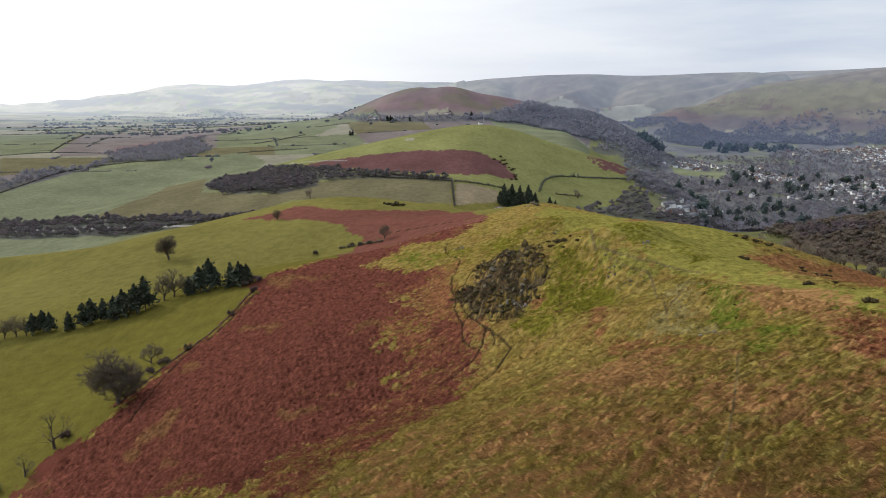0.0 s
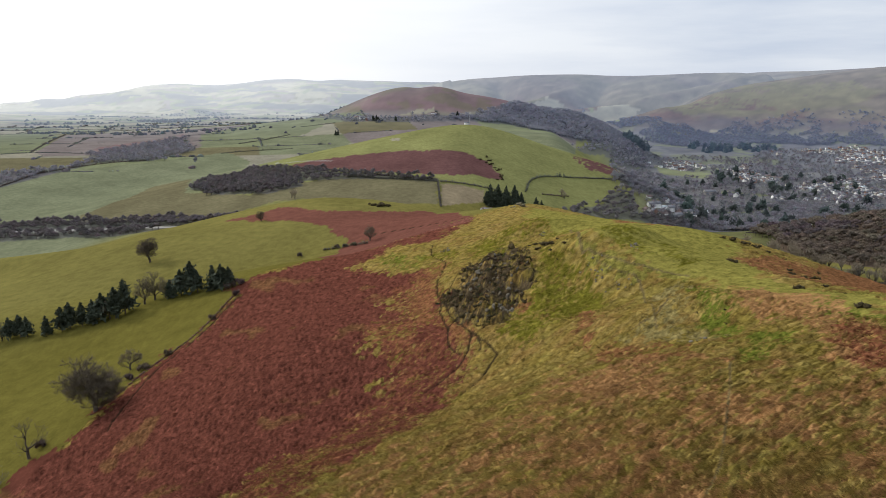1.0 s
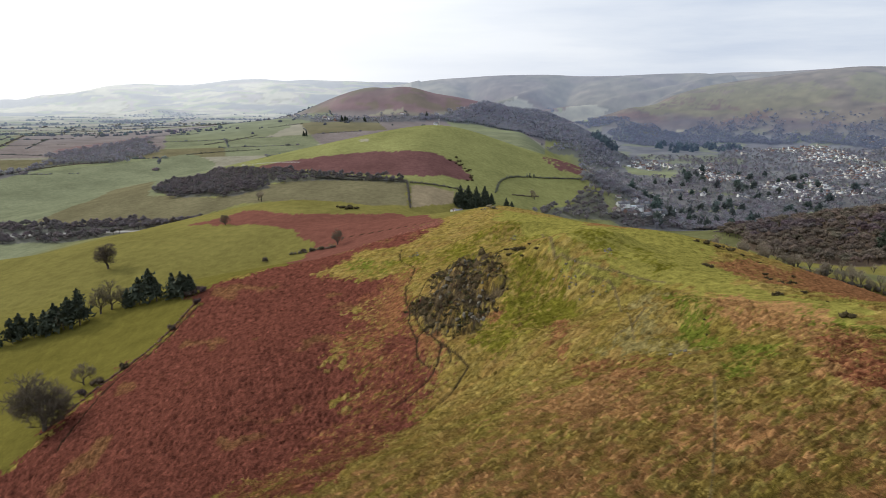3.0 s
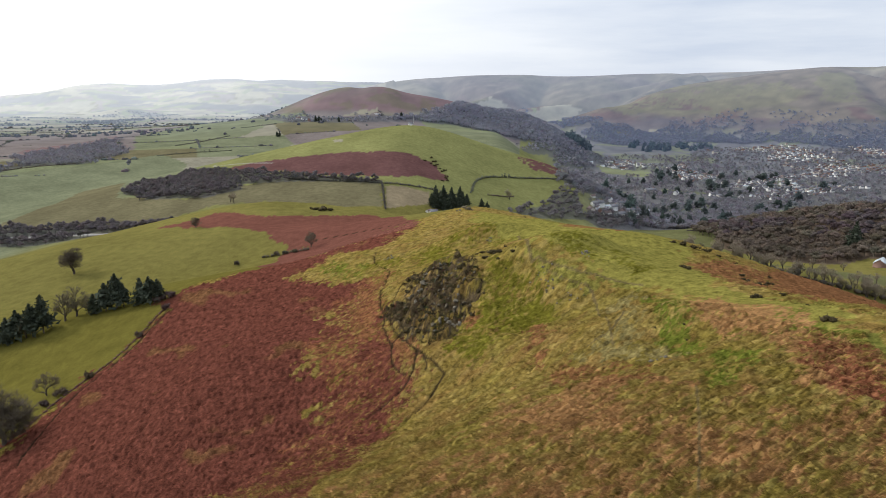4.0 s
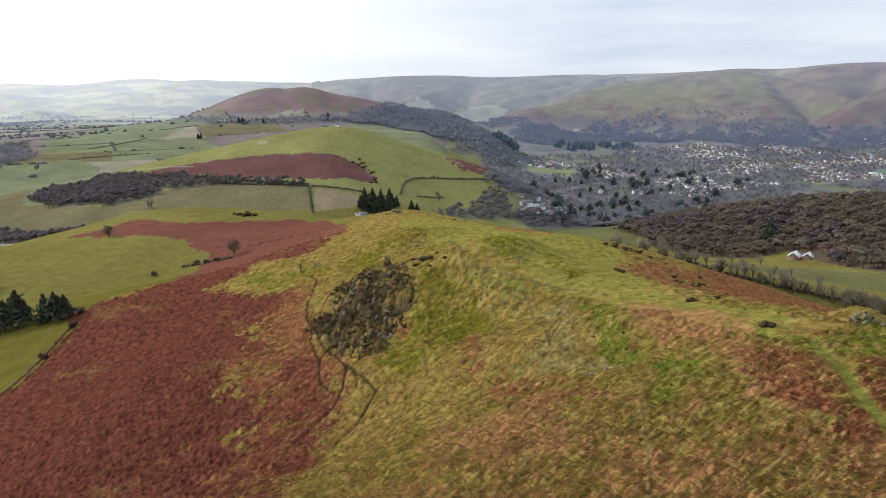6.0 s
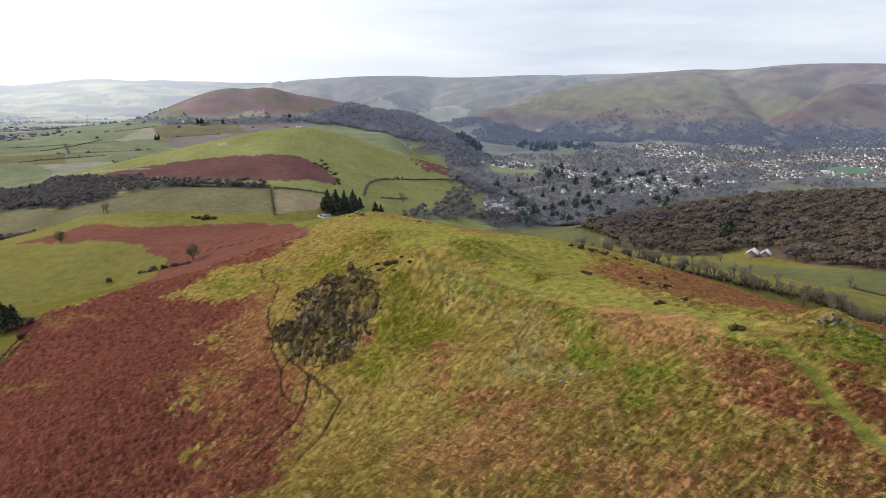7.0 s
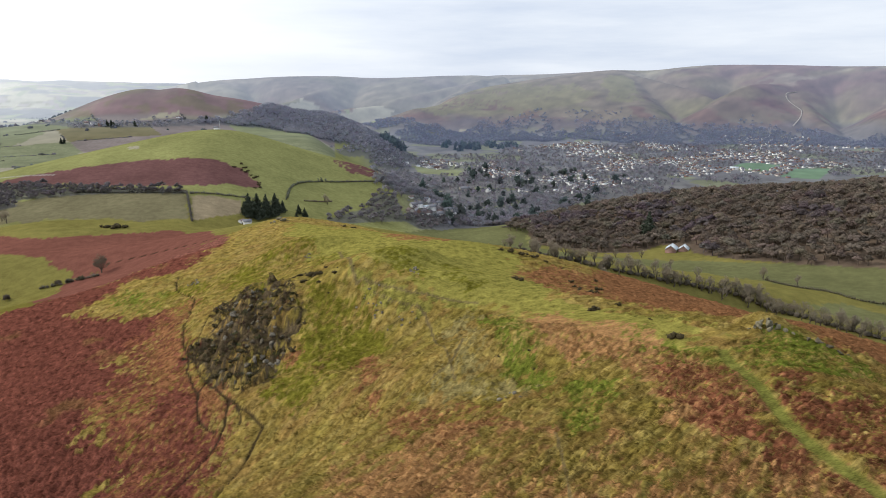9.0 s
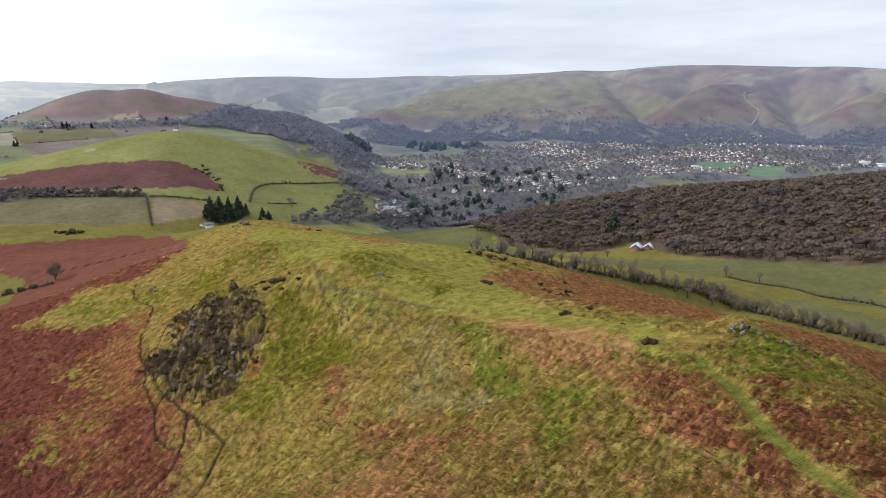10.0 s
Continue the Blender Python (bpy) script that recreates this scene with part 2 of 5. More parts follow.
# valleys cut into the moor: from and to (x, y), half width, depth
DALES = [(1826, 3424, 1830, 2805, 95, 75), (2213, 3214, 1841, 2800, 110, 80), (2548, 2916, 2262, 2481, 105, 85), (2831, 2713, 2272, 2476, 100, 75),
         (-237, 4332, -84, 3835, 90, 70), (418, 4308, 201, 3780, 95, 75), (1007, 4227, 607, 3785, 110, 80)]


def spur(x, y):
    xc, zc, ro = curve(y, SPUR_Y, SPUR_X), curve(y, SPUR_Y, SPUR_Z), curve(y, SPUR_Y, SPUR_ROUND)
    d = x - xc
    slope = np.where(d < 0, curve(y, SPUR_Y, SPUR_WEST), curve(y, SPUR_Y, SPUR_EAST))
    z = zc - slope * (np.sqrt(d * d + ro * ro) - ro)
    for k in KNOLLS:
        z = z + swell(x, y, *k)
    return z


def lowland(x, y):
    r = np.hypot(x, y)
    west = curve(r, (0, 300, 520, 700, 850, 1050, 1500, 2200, 3000, 4000, 5000), (168, 170, 160, 135, 115, 112, 148, 165, 172, 178, 182))
    west = west + swell(x, y, -40, 1000, 260, 170, 0, 45)
    west = west + swell(x, y, -520, 2250, 420, 300, 0, 52)
    east = curve(r, (0, 350, 650, 900, 1300, 1570, 1800, 2450, 3200, 5000), (185, 170, 146, 110, 60, 36, 40, 62, 100, 112))
    return west + (east - west) * step(-60, 190, x - 0.06 * y + 60 * step(1500, 2500, y))


def near_land(x, y):
    z = higher(spur(x, y), lowland(x, y), 14)
    return higher(z, ridge(x, y, SHOULDER, 0.15, 0.4, 0, 40, 5), 10)


def land(x, y):
    """The height of the ground."""
    z = near_land(x, y)
    z = higher(z, ridge(x, y, GREEN_HILL, 0.2, 0.26, 0.35, 50, 3), 20)
    z = higher(z, ridge(x, y, RED_HILL, 0.46, 0.46, 0.1, 35, 3), 30)
    z = higher(z, ridge(x, y, WOOD_HILL, 0.25, 0.3, 0, 60, 6), 14)
    z = higher(z, ridge(x, y, MOOR_BACK, 0.40, 0.40, 0, 70, 7, 16), 14)
    z = higher(z, ridge(x, y, MOOR_PLATEAU, 0.30, 0.34, 0, 90, 10), 10)
    z = higher(z, ridge(x, y, MOOR_FRONT, 0.4, 0.4, 0, 120, 10), 18)
    z = higher(z, ridge(x, y, FAR_HILLS, 0.26, 0.26, 0, 60, 10), 40)
    for ax, ay, bx, by, wide, deep in DALES:
        s = np.clip(((x - ax) * (bx - ax) + (y - ay) * (by - ay)) / ((bx - ax) ** 2 + (by - ay) ** 2), 0, 1)
        d = np.hypot(x - ax - s * (bx - ax), y - ay - s * (by - ay))
        z = z - 1.7 * deep * (.35 + .65 * s) * np.exp(-np.abs(d / wide) ** 1.4) * step(110, 220, z)
    for line in SPURS:
        z = higher(z, ridge(x, y, line, 0.60, 0.60, 0.6, 22, 4, 24), 7)
    return higher(z, ridge(x, y, COPSE_HILL, 0.3, 0.3, 0, 60, 4), 20)


# ---- ground ----
def lattice(i, j, seed):
    h = (i.astype(np.int64) * 374761393 + j.astype(np.int64) * 668265263 + seed * 974711) & 0xFFFFFFFF
    h = ((h ^ (h >> 13)) * 1274126177) & 0xFFFFFFFF
    return ((h ^ (h >> 16)) & 0xFFFF) / 65535.0


def mottle(x, y, size, seed, octaves=3):
    """Smooth random values about 0.5, with lumps of the given size."""
    total, weight, gain = 0.0, 0.0, 1.0
    for o in range(octaves):
        u, v = x / size + 17.3 * o, y / size - 9.1 * o
        i, j = np.floor(u), np.floor(v)
        a, b = u - i, v - j
        a, b = a * a * (3 - 2 * a), b * b * (3 - 2 * b)
        n = ((lattice(i, j, seed + o) * (1 - a) + lattice(i + 1, j, seed + o) * a) * (1 - b)
             + (lattice(i, j + 1, seed + o) * (1 - a) + lattice(i + 1, j + 1, seed + o) * a) * b)
        total, weight = total + gain * n, weight + gain
        size, gain = size * 0.47, gain * 0.6
    return total / weight


# kinds for far ground are paler and bluer: haze put into their colour
COLOURS = dict(
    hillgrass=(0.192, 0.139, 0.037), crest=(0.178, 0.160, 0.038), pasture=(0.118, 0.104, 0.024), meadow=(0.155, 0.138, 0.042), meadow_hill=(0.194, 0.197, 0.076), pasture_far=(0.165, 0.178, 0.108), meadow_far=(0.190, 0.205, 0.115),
    dull=(0.145, 0.130, 0.074), tan=(0.24, 0.195, 0.125), emerald=(0.125, 0.190, 0.115), plough=(0.185, 0.158, 0.148), pale=(0.26, 0.24, 0.175),
    grey_grass=(0.188, 0.154, 0.060), moss=(0.108, 0.100, 0.015), fern_red=(0.162, 0.066, 0.034), bracken=(0.116, 0.041, 0.028), bracken_mid=(0.145, 0.060, 0.044), bracken_light=(0.180, 0.086, 0.038), bracken_far=(0.122, 0.062, 0.058), fern=(0.255, 0.142, 0.060), lush=(0.100, 0.115, 0.018),
    rock=(0.074, 0.055, 0.032), heath=(0.185, 0.118, 0.118), wood_floor=(0.116, 0.114, 0.120), earth=(0.030, 0.021, 0.013), trod=(0.115, 0.088, 0.042), turf=(0.112, 0.116, 0.026), vale=(0.116, 0.118, 0.052),
    lane=(0.32, 0.31, 0.30), litter=(0.120, 0.090, 0.066), valley=(0.150, 0.150, 0.150), moor=(0.145, 0.122, 0.088), moor_red=(0.128, 0.086, 0.074), moor_hazed=(0.150, 0.132, 0.118), moor_green=(0.155, 0.142, 0.080), straw=(0.245, 0.200, 0.080), straw_far=(0.24, 0.225, 0.17),
)
ZONES, TRACKS, HEDGES, WOODS, TOWNS, BELTS = [], [], [], [], [], []


def zone(kind, strength, edge, *corners):
    ZONES.append((kind, strength, edge, np.array(corners, float)))


def track(kind, width, *points):
    TRACKS.append((kind, width, along(points, 5)))


def hedge(height, width, *points):
    HEDGES.append((height, width, along(points, 4)))


def wood(kind, height, spacing, *corners):
    WOODS.append((kind, height, spacing, np.array(corners, float)))


def town(number, *corners):
    TOWNS.append((number, np.array(corners, float)))


def belt(kind, number, height, *corners):
    BELTS.append((kind, number, height, np.array(corners, float)))


def inside(x, y, corners):
    hit = np.zeros(np.shape(x), bool)
    for (ax, ay), (bx, by) in zip(corners, np.roll(corners, -1, 0)):
        if ay != by:
            hit ^= ((ay > y) != (by > y)) & (x < (bx - ax) * (y - ay) / (by - ay) + ax)
    return hit


def off_line(x, y, line):
    best = np.full(np.shape(x), 1e18)
    for a, b in zip(line[:-1], line[1:]):
        dx, dy = b[0] - a[0], b[1] - a[1]
        s = np.clip(((x - a[0]) * dx + (y - a[1]) * dy) / (dx * dx + dy * dy + 1e-9), 0, 1)
        best = np.minimum(best, (x - a[0] - s * dx) ** 2 + (y - a[1] - s * dy) ** 2)
    return np.sqrt(best)


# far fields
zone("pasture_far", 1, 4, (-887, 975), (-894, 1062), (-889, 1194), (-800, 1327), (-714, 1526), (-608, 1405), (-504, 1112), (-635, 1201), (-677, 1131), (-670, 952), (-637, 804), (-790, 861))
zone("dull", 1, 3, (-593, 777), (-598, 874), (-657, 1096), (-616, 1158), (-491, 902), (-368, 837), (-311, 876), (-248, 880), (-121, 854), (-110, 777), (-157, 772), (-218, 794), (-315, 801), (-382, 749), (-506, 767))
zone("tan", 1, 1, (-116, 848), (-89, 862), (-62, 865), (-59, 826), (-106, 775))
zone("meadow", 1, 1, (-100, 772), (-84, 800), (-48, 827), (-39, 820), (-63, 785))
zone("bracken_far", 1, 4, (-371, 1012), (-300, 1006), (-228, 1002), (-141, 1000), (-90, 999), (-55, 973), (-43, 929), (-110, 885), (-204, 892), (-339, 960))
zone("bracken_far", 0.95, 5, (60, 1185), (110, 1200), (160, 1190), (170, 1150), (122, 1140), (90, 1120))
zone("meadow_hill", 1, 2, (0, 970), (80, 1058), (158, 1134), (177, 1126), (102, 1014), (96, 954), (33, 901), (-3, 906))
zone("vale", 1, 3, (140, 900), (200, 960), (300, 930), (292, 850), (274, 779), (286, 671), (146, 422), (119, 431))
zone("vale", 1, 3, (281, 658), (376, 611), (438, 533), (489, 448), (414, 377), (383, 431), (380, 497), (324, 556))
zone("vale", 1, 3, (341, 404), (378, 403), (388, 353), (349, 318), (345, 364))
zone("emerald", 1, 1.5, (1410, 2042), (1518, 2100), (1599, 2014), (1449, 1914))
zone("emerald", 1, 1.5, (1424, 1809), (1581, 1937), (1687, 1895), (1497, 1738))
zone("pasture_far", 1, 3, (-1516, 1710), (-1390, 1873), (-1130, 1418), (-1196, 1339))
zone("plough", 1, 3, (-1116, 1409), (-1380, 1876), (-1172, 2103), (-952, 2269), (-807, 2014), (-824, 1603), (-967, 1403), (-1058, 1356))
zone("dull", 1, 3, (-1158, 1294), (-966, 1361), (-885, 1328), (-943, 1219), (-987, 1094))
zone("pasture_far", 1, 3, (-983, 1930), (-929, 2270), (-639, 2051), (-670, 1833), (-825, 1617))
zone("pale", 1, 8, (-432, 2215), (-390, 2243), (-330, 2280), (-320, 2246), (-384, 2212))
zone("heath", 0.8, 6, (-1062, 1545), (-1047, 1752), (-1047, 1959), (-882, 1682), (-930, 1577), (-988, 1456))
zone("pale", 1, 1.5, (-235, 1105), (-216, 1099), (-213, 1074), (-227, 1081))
# the near hill
zone("crest", 1, 4, (5, 408), (21, 333), (60, 330), (69, 222), (62, 172), (64, 143), (66, 116), (72, 109), (61, 104), (52, 124), (49, 151), (39, 170), (25, 184), (13, 203), (3, 292), (-6, 358))
zone("bracken", 1, 3.5, (-165, 149), (-164, 166), (-153, 173), (-149, 185), (-150, 213), (-143, 243), (-141, 283), (-141, 311), (-109, 327), (-83, 335), (-52, 361), (-33, 362), (-45, 318), (-71, 322), (-90, 301), (-57, 268), (-41, 264), (-42, 236), (-52, 230), (-52, 202), (-47, 178), (-34, 159), (-38, 145), (-42, 132), (-46, 120), (-56, 119), (-55, 101), (-53, 85))
# the same bracken further off, paled: distance haze mixed into its colour
zone("bracken_mid", 1, 2.5, (-120, 420), (-58, 405), (-36, 405), (-33, 362), (-52, 361), (-83, 335), (-109, 330), (-128, 360))
zone("fern_red", 0.72, 3, (-49, 262), (-37, 248), (-24, 184), (-15, 159), (-15, 147), (-23, 111), (-33, 94), (-36, 77), (-53, 85), (-56, 119), (-42, 132), (-38, 145), (-34, 159), (-47, 178), (-52, 202))
zone("bracken", 0.62, 2.5, (-49, 262), (-37, 248), (-24, 184), (-15, 159), (-15, 147), (-23, 111), (-33, 94), (-36, 77), (-53, 85), (-56, 119), (-42, 132), (-38, 145), (-34, 159), (-47, 178), (-52, 202))
zone("bracken_mid", 1, 2.5, (-252, 506), (-217, 518), (-212, 532), (-171, 513), (-122, 523), (-81, 531), (-37, 408), (-58, 405), (-97, 414), (-119, 422), (-150, 458), (-176, 484), (-205, 487))
zone("fern", 0.5, 5, (3, 128), (16, 109), (35, 102), (45, 80), (54, 67), (60, 20), (-50, 20), (-31, 74), (-21, 92), (-5, 91))
zone("bracken_light", 0.85, 2.5, (58, 194), (73, 213), (96, 218), (111, 214), (75, 144), (71, 151), (67, 163), (62, 178))
zone("bracken_light", 1, 2.5, (72, 154), (77, 135), (86, 122), (88, 112), (85, 104), (92, 99), (100, 90), (110, 40), (175, 40), (185, 200), (160, 290), (120, 262), (98, 224), (86, 200), (78, 172))
zone("bracken_light", 0.8, 1.5, (36, 300), (58, 305), (66, 250), (48, 232), (40, 232))
zone("lush", 0.5, 3, (-74, 309), (-44, 285), (-49, 267), (-64, 277))
# green slope right of the crag, darkened: its shade is put into the colour
zone("moss", 0.75, 2.5, (-1, 203), (12, 190), (22, 182), (20, 168), (13, 158), (5, 158), (0, 150), (-5, 155), (-8, 166), (-1, 186))
zone("moss", 0.6, 3, (-15, 291), (-1, 316), (11, 283), (13, 231), (4, 209), (-5, 231), (-24, 239), (-42, 261), (-47, 295), (-29, 291))
zone("moss", 0.5, 3, (22, 214), (34, 200), (46, 192), (52, 178), (42, 172), (30, 184), (22, 196))
zone("lush", 0.95, 1.4, (42, 160), (47, 155), (43, 142), (41, 131), (40, 124), (40.5, 114), (37, 109), (36, 119), (35.5, 126), (37, 133), (40, 147))
zone("grey_grass", 0.7, 3, (40, 163), (30, 144), (25.5, 133), (25, 125), (29, 119), (33.5, 113), (35.5, 119), (35, 126), (36, 134), (39.5, 148), (41.7, 158))
zone("lush", 0.8, 1.6, (42.4, 110), (45, 106), (42, 96), (38, 91), (35, 93), (37.6, 102))
zone("bracken_light", 0.8, 1.2, (14, 165), (18, 163), (17, 147), (12, 142))
zone("bracken_light", 0.8, 1, (12, 141), (17, 138), (14, 132))
zone("bracken_light", 0.8, 1, (-5, 177), (1, 174), (-2, 168))
zone("bracken_light", 0.7, 2, (-49, 266), (-42, 266), (-35, 272), (-31, 262), (-35, 244), (-35, 211), (-30, 188), (-36, 193))
zone("bracken_light", 0.8, 1.5, (-23, 183), (-17, 177), (-14, 163), (-16, 156), (-21, 165))
zone("bracken_light", 0.6, 2, (18, 130), (24, 122), (31, 110), (29, 102), (12, 126))
zone("rock", 0.85, 1.6, (-26.5, 232), (-20, 237), (-13, 236), (-5.6, 220), (0, 200), (.5, 192), (1.6, 185), (-1.3, 180), (-4, 176), (-6.4, 170), (-9.3, 166.6), (-13.7, 169), (-19.4, 178), (-21.3, 185), (-22.9, 193), (-29.6, 203), (-29.4, 209), (-23.2, 205), (-20.6, 209))
zone("moss", 0.35, 1.5, (-16, 232), (-6, 222), (-4, 205), (-12, 210), (-20, 222))
zone("fern", 0.95, 1.8, (48, 154), (56, 149), (58, 114), (59, 98), (55, 83), (53, 74), (53, 60), (49, 60), (49, 74), (47, 82), (44, 87), (50, 98), (49, 105), (46, 116), (42, 127))
zone("fern_red", 0.75, 1.8, (57, 110), (58, 98), (55, 83), (53, 74), (53, 60), (49, 60), (49, 74), (47, 84), (51, 99))
zone("fern_red", 0.85, 1.8, (60, 91), (66, 91), (62, 84), (76, 82), (80, 70), (57, 58), (55, 65), (56, 73), (58, 82))
zone("lush", 0.55, 2, (56, 122), (63, 106), (67, 98), (63, 92), (58.6, 92), (58, 101), (54, 112))
zone("lush", 0.75, 2, (64, 106), (75, 109), (83, 107), (84, 98), (78, 92), (68, 92), (61, 93))
zone("litter", 1, 2, (275, 885), (292, 850), (289, 781), (321, 690), (360, 680), (395, 690), (407, 600), (425, 560), (450, 506), (487, 446), (560, 370), (640, 250), (860, 290), (840, 520), (760, 690), (680, 800), (590, 890), (480, 935), (380, 950), (300, 930))
# tracks
track("earth", 0.65, (-46.9, 308), (-46.6, 297), (-43.5, 283), (-38.2, 273), (-35.7, 265), (-34.9, 249), (-34.3, 233), (-32.2, 214), (-29.4, 203), (-27.6, 191), (-25.7, 184.6), (-23.4, 176), (-21.9, 164.3), (-20, 159.4), (-17.8, 156))
track("earth", 0.7, (-22.5, 184), (-17.3, 170.4), (-15.4, 164.4), (-15.5, 159.4), (-15.9, 156), (-17.2, 152.7), (-18.9, 149.7), (-21.4, 146.7), (-25, 142))
track("earth", 0.75, (-17.3, 170.4), (-13.1, 161), (-10.4, 157), (-8.2, 152.5), (-7.8, 150.8), (-9, 148), (-10.3, 144), (-12.7, 139.6), (-16, 133), (-20, 127))
track("earth", 0.6, (-25.8, 236), (-27.1, 218), (-27.4, 205), (-25.4, 192), (-22.5, 183), (-23.2, 179), (-23, 172))
track("earth", 0.55, (-13.5, 161), (-12.3, 157), (-12.3, 155))
track("trod", 0.5, (-10.3, 233), (-3.8, 209), (-.8, 199.4), (-.6, 193.6))
track("trod", 0.9, (14.6, 262), (15.2, 197), (17.6, 190.5), (21.3, 185.8), (26.1, 180.8), (32.1, 175.8), (38, 171), (42.6, 167.8))
track("trod", 0.5, (29, 174), (30.3, 167), (29.7, 155), (28.4, 136), (27.8, 129))
track("trod", 0.5, (19.7, 184.4), (24.2, 177.5), (29.9, 171.7), (29.9, 165))
track("trod", 0.5, (39.3, 156), (31.3, 139), (28.2, 135), (23.4, 132.3))
track("turf", 1.7, (64, 104), (61.7, 98.8), (59.3, 89.6), (56.3, 81.8), (54.3, 74.2), (53.8, 69.2), (53.6, 65.6), (53.6, 58))
track("trod", 0.4, (34, 96), (29, 78), (24, 63), (19, 54))
track("earth", 1.1, (-137, 174), (-140, 189), (-143.5, 216), (-141, 238), (-139.5, 262), (-138, 280))
track("earth", 1.2, (-105, 429), (-76, 424), (-41, 414))
track("lane", 3, (-420, 1075), (-409, 1050), (-370, 1030), (-300, 985))
MOOR_TRACK = along([(2325, 2899), (2265, 2885), (2231, 2830), (2231, 2774), (2223, 2722), (2150, 2650), (2078, 2590)], 6)
track("lane", 7, (-718, 777), (-617, 757), (-530, 746), (-445, 728), (-360, 660))
# hedges
hedge(0.8, 2.2, (-153, 190), (-151, 205), (-149, 222), (-144, 243), (-142, 265), (-141, 290))
hedge(3, 4, (-894, 984), (-902, 1059), (-913, 1147), (-899, 1226), (-865, 1307), (-817, 1356))
hedge(3, 4, (-1188, 1330), (-1125, 1407), (-1010, 1426))
hedge(3, 4, (-1133, 1417), (-1271, 1662), (-1389, 1897))
hedge(3.5, 4, (-1532, 1911), (-1400, 1995), (-1253, 2142), (-1113, 2266), (-907, 2217))
hedge(3, 3.5, (-340, 965), (-256, 908), (-185, 875), (-122, 862))
hedge(4, 4, (-249, 885), (-198, 867), (-151, 860), (-121, 854))
hedge(4, 3.5, (-121, 854), (-113, 809), (-106, 771))
hedge(4, 4, (-117, 856), (-78, 871), (-49, 881))
hedge(4.5, 4, (-9, 913), (-4, 960), (10, 996), (35, 1026), (71, 1060))
hedge(4, 4, (71, 1060), (118, 1104), (159, 1142))
hedge(3, 3, (14, 927), (34, 940), (50, 954))
hedge(3, 3, (-717, 1502), (-672, 1560), (-590, 1628))
hedge(3, 3, (-705, 2030), (-611, 2079))
hedge(3, 3, (-765, 1708), (-697, 1907))
hedge(2.5, 3, (-136, 413), (-124, 413), (-112, 412), (-104, 408))
hedge(3, 3, (380, 497), (384, 455), (387, 418), (409, 404), (418, 380))
hedge(3, 3, (284, 923), (297, 890))
# woods
wood("bare", 9, 7.5, (-500, 929), (-507, 1008), (-420, 961), (-331, 900), (-301, 858), (-344, 837), (-419, 860))
wood("bare", 8, 7.5, (-770, 840), (-647, 800), (-551, 785), (-440, 770), (-320, 690), (-300, 660), (-400, 690), (-480, 700), (-540, 720), (-640, 720), (-700, 740))
wood("bare", 7, 7, (-438, 866), (-455, 1046), (-339, 960), (-254, 902), (-123, 867), (-121, 854), (-247, 875), (-329, 883))
wood("mauve", 11, 9, (-287, 2230), (-198, 2300), (-60, 2480), (120, 2500), (260, 2490), (350, 2450), (330, 2330), (190, 2278), (42, 2230), (-84, 2264), (-195, 2236))
wood("mauve", 9, 13, (120, 2150), (192, 2297), (360, 2441), (365, 2234), (281, 2160), (218, 2215))
wood("mauve", 9, 10, (135, 1160), (190, 1260), (250, 1300), (260, 1180), (170, 1100), (140, 1110))
wood("mauve", 9, 14, (300, 1850), (325, 2160), (407, 2070), (420, 1850))
wood("mauve", 9, 11, (119, 1052), (156, 1074), (155, 965), (70, 884), (28, 858), (102, 978))
wood("mauve", 9, 10, (270, 1110), (300, 1120), (460, 1420), (605, 1690), (664, 1548), (520, 1350), (340, 1020))
wood("mauve", 9, 8.5, (487, 3276), (700, 3260), (1000, 3260), (1400, 3140), (1800, 3000), (2150, 2760), (2620, 2500), (2500, 2150), (2380, 2120), (1914, 2440), (1588, 2560), (1216, 2800), (843, 2940), (589, 2960))
wood("mauve", 8, 12, (-987, 1432), (-1000, 1672), (-989, 1865), (-805, 1553), (-802, 1352), (-898, 1298))
wood("mauve", 8, 12, (-943, 1042), (-961, 1148), (-921, 1257), (-895, 1334), (-887, 1208), (-894, 1062), (-894, 984))
wood("mauve", 8, 16, (-800, 2313), (-608, 2204), (-451, 2175), (-241, 2255), (-252, 2192), (-403, 2114), (-579, 2094))
hedge(4.5, 8, (140, 432), (185, 415), (235, 408), (286, 404), (310, 383), (321, 343), (335, 300), (350, 240))
belt("evergreen", 45, 13, (290, 2400), (360, 2380), (400, 2440), (340, 2490))
wood("mauve", 8, 9, (170, 940), (238, 1030), (300, 1085), (345, 1045), (400, 1100), (330, 1150), (240, 1100), (150, 970))
# town
town(26, (160, 1073), (230, 1250), (300, 1250), (245, 1072), (151, 967))
town(26, (300, 1400), (380, 1760), (470, 1740), (420, 1430))
town(60, (242, 2262), (353, 2393), (520, 2434), (628, 2222), (472, 2211), (333, 2269))
town(420, (884, 2703), (1193, 2789), (1468, 2604), (1824, 2355), (2220, 2053), (1927, 1776), (1661, 1817), (1428, 1785), (1373, 1930), (1047, 1851), (719, 1676), (548, 1724), (603, 2202))
town(40, (1216, 2843), (1451, 2829), (1963, 2543), (2144, 2422), (2424, 2249), (2297, 2125), (1859, 2402), (1249, 2681))
belt("evergreen", 55, 11, (314, 1931), (585, 2207), (906, 2115), (974, 1852), (776, 1659), (324, 968), (198, 1018))
belt("mauve", 300, 8, (247, 2303), (783, 2767), (1490, 2644), (2297, 2125), (1891, 1741), (1377, 1770), (671, 1562), (324, 968), (195, 1003), (124, 1096))
zone("vale", 1, 3, (160, 925), (238, 1010), (300, 1060), (340, 1020), (329, 927), (294, 843), (232, 890), (170, 900))
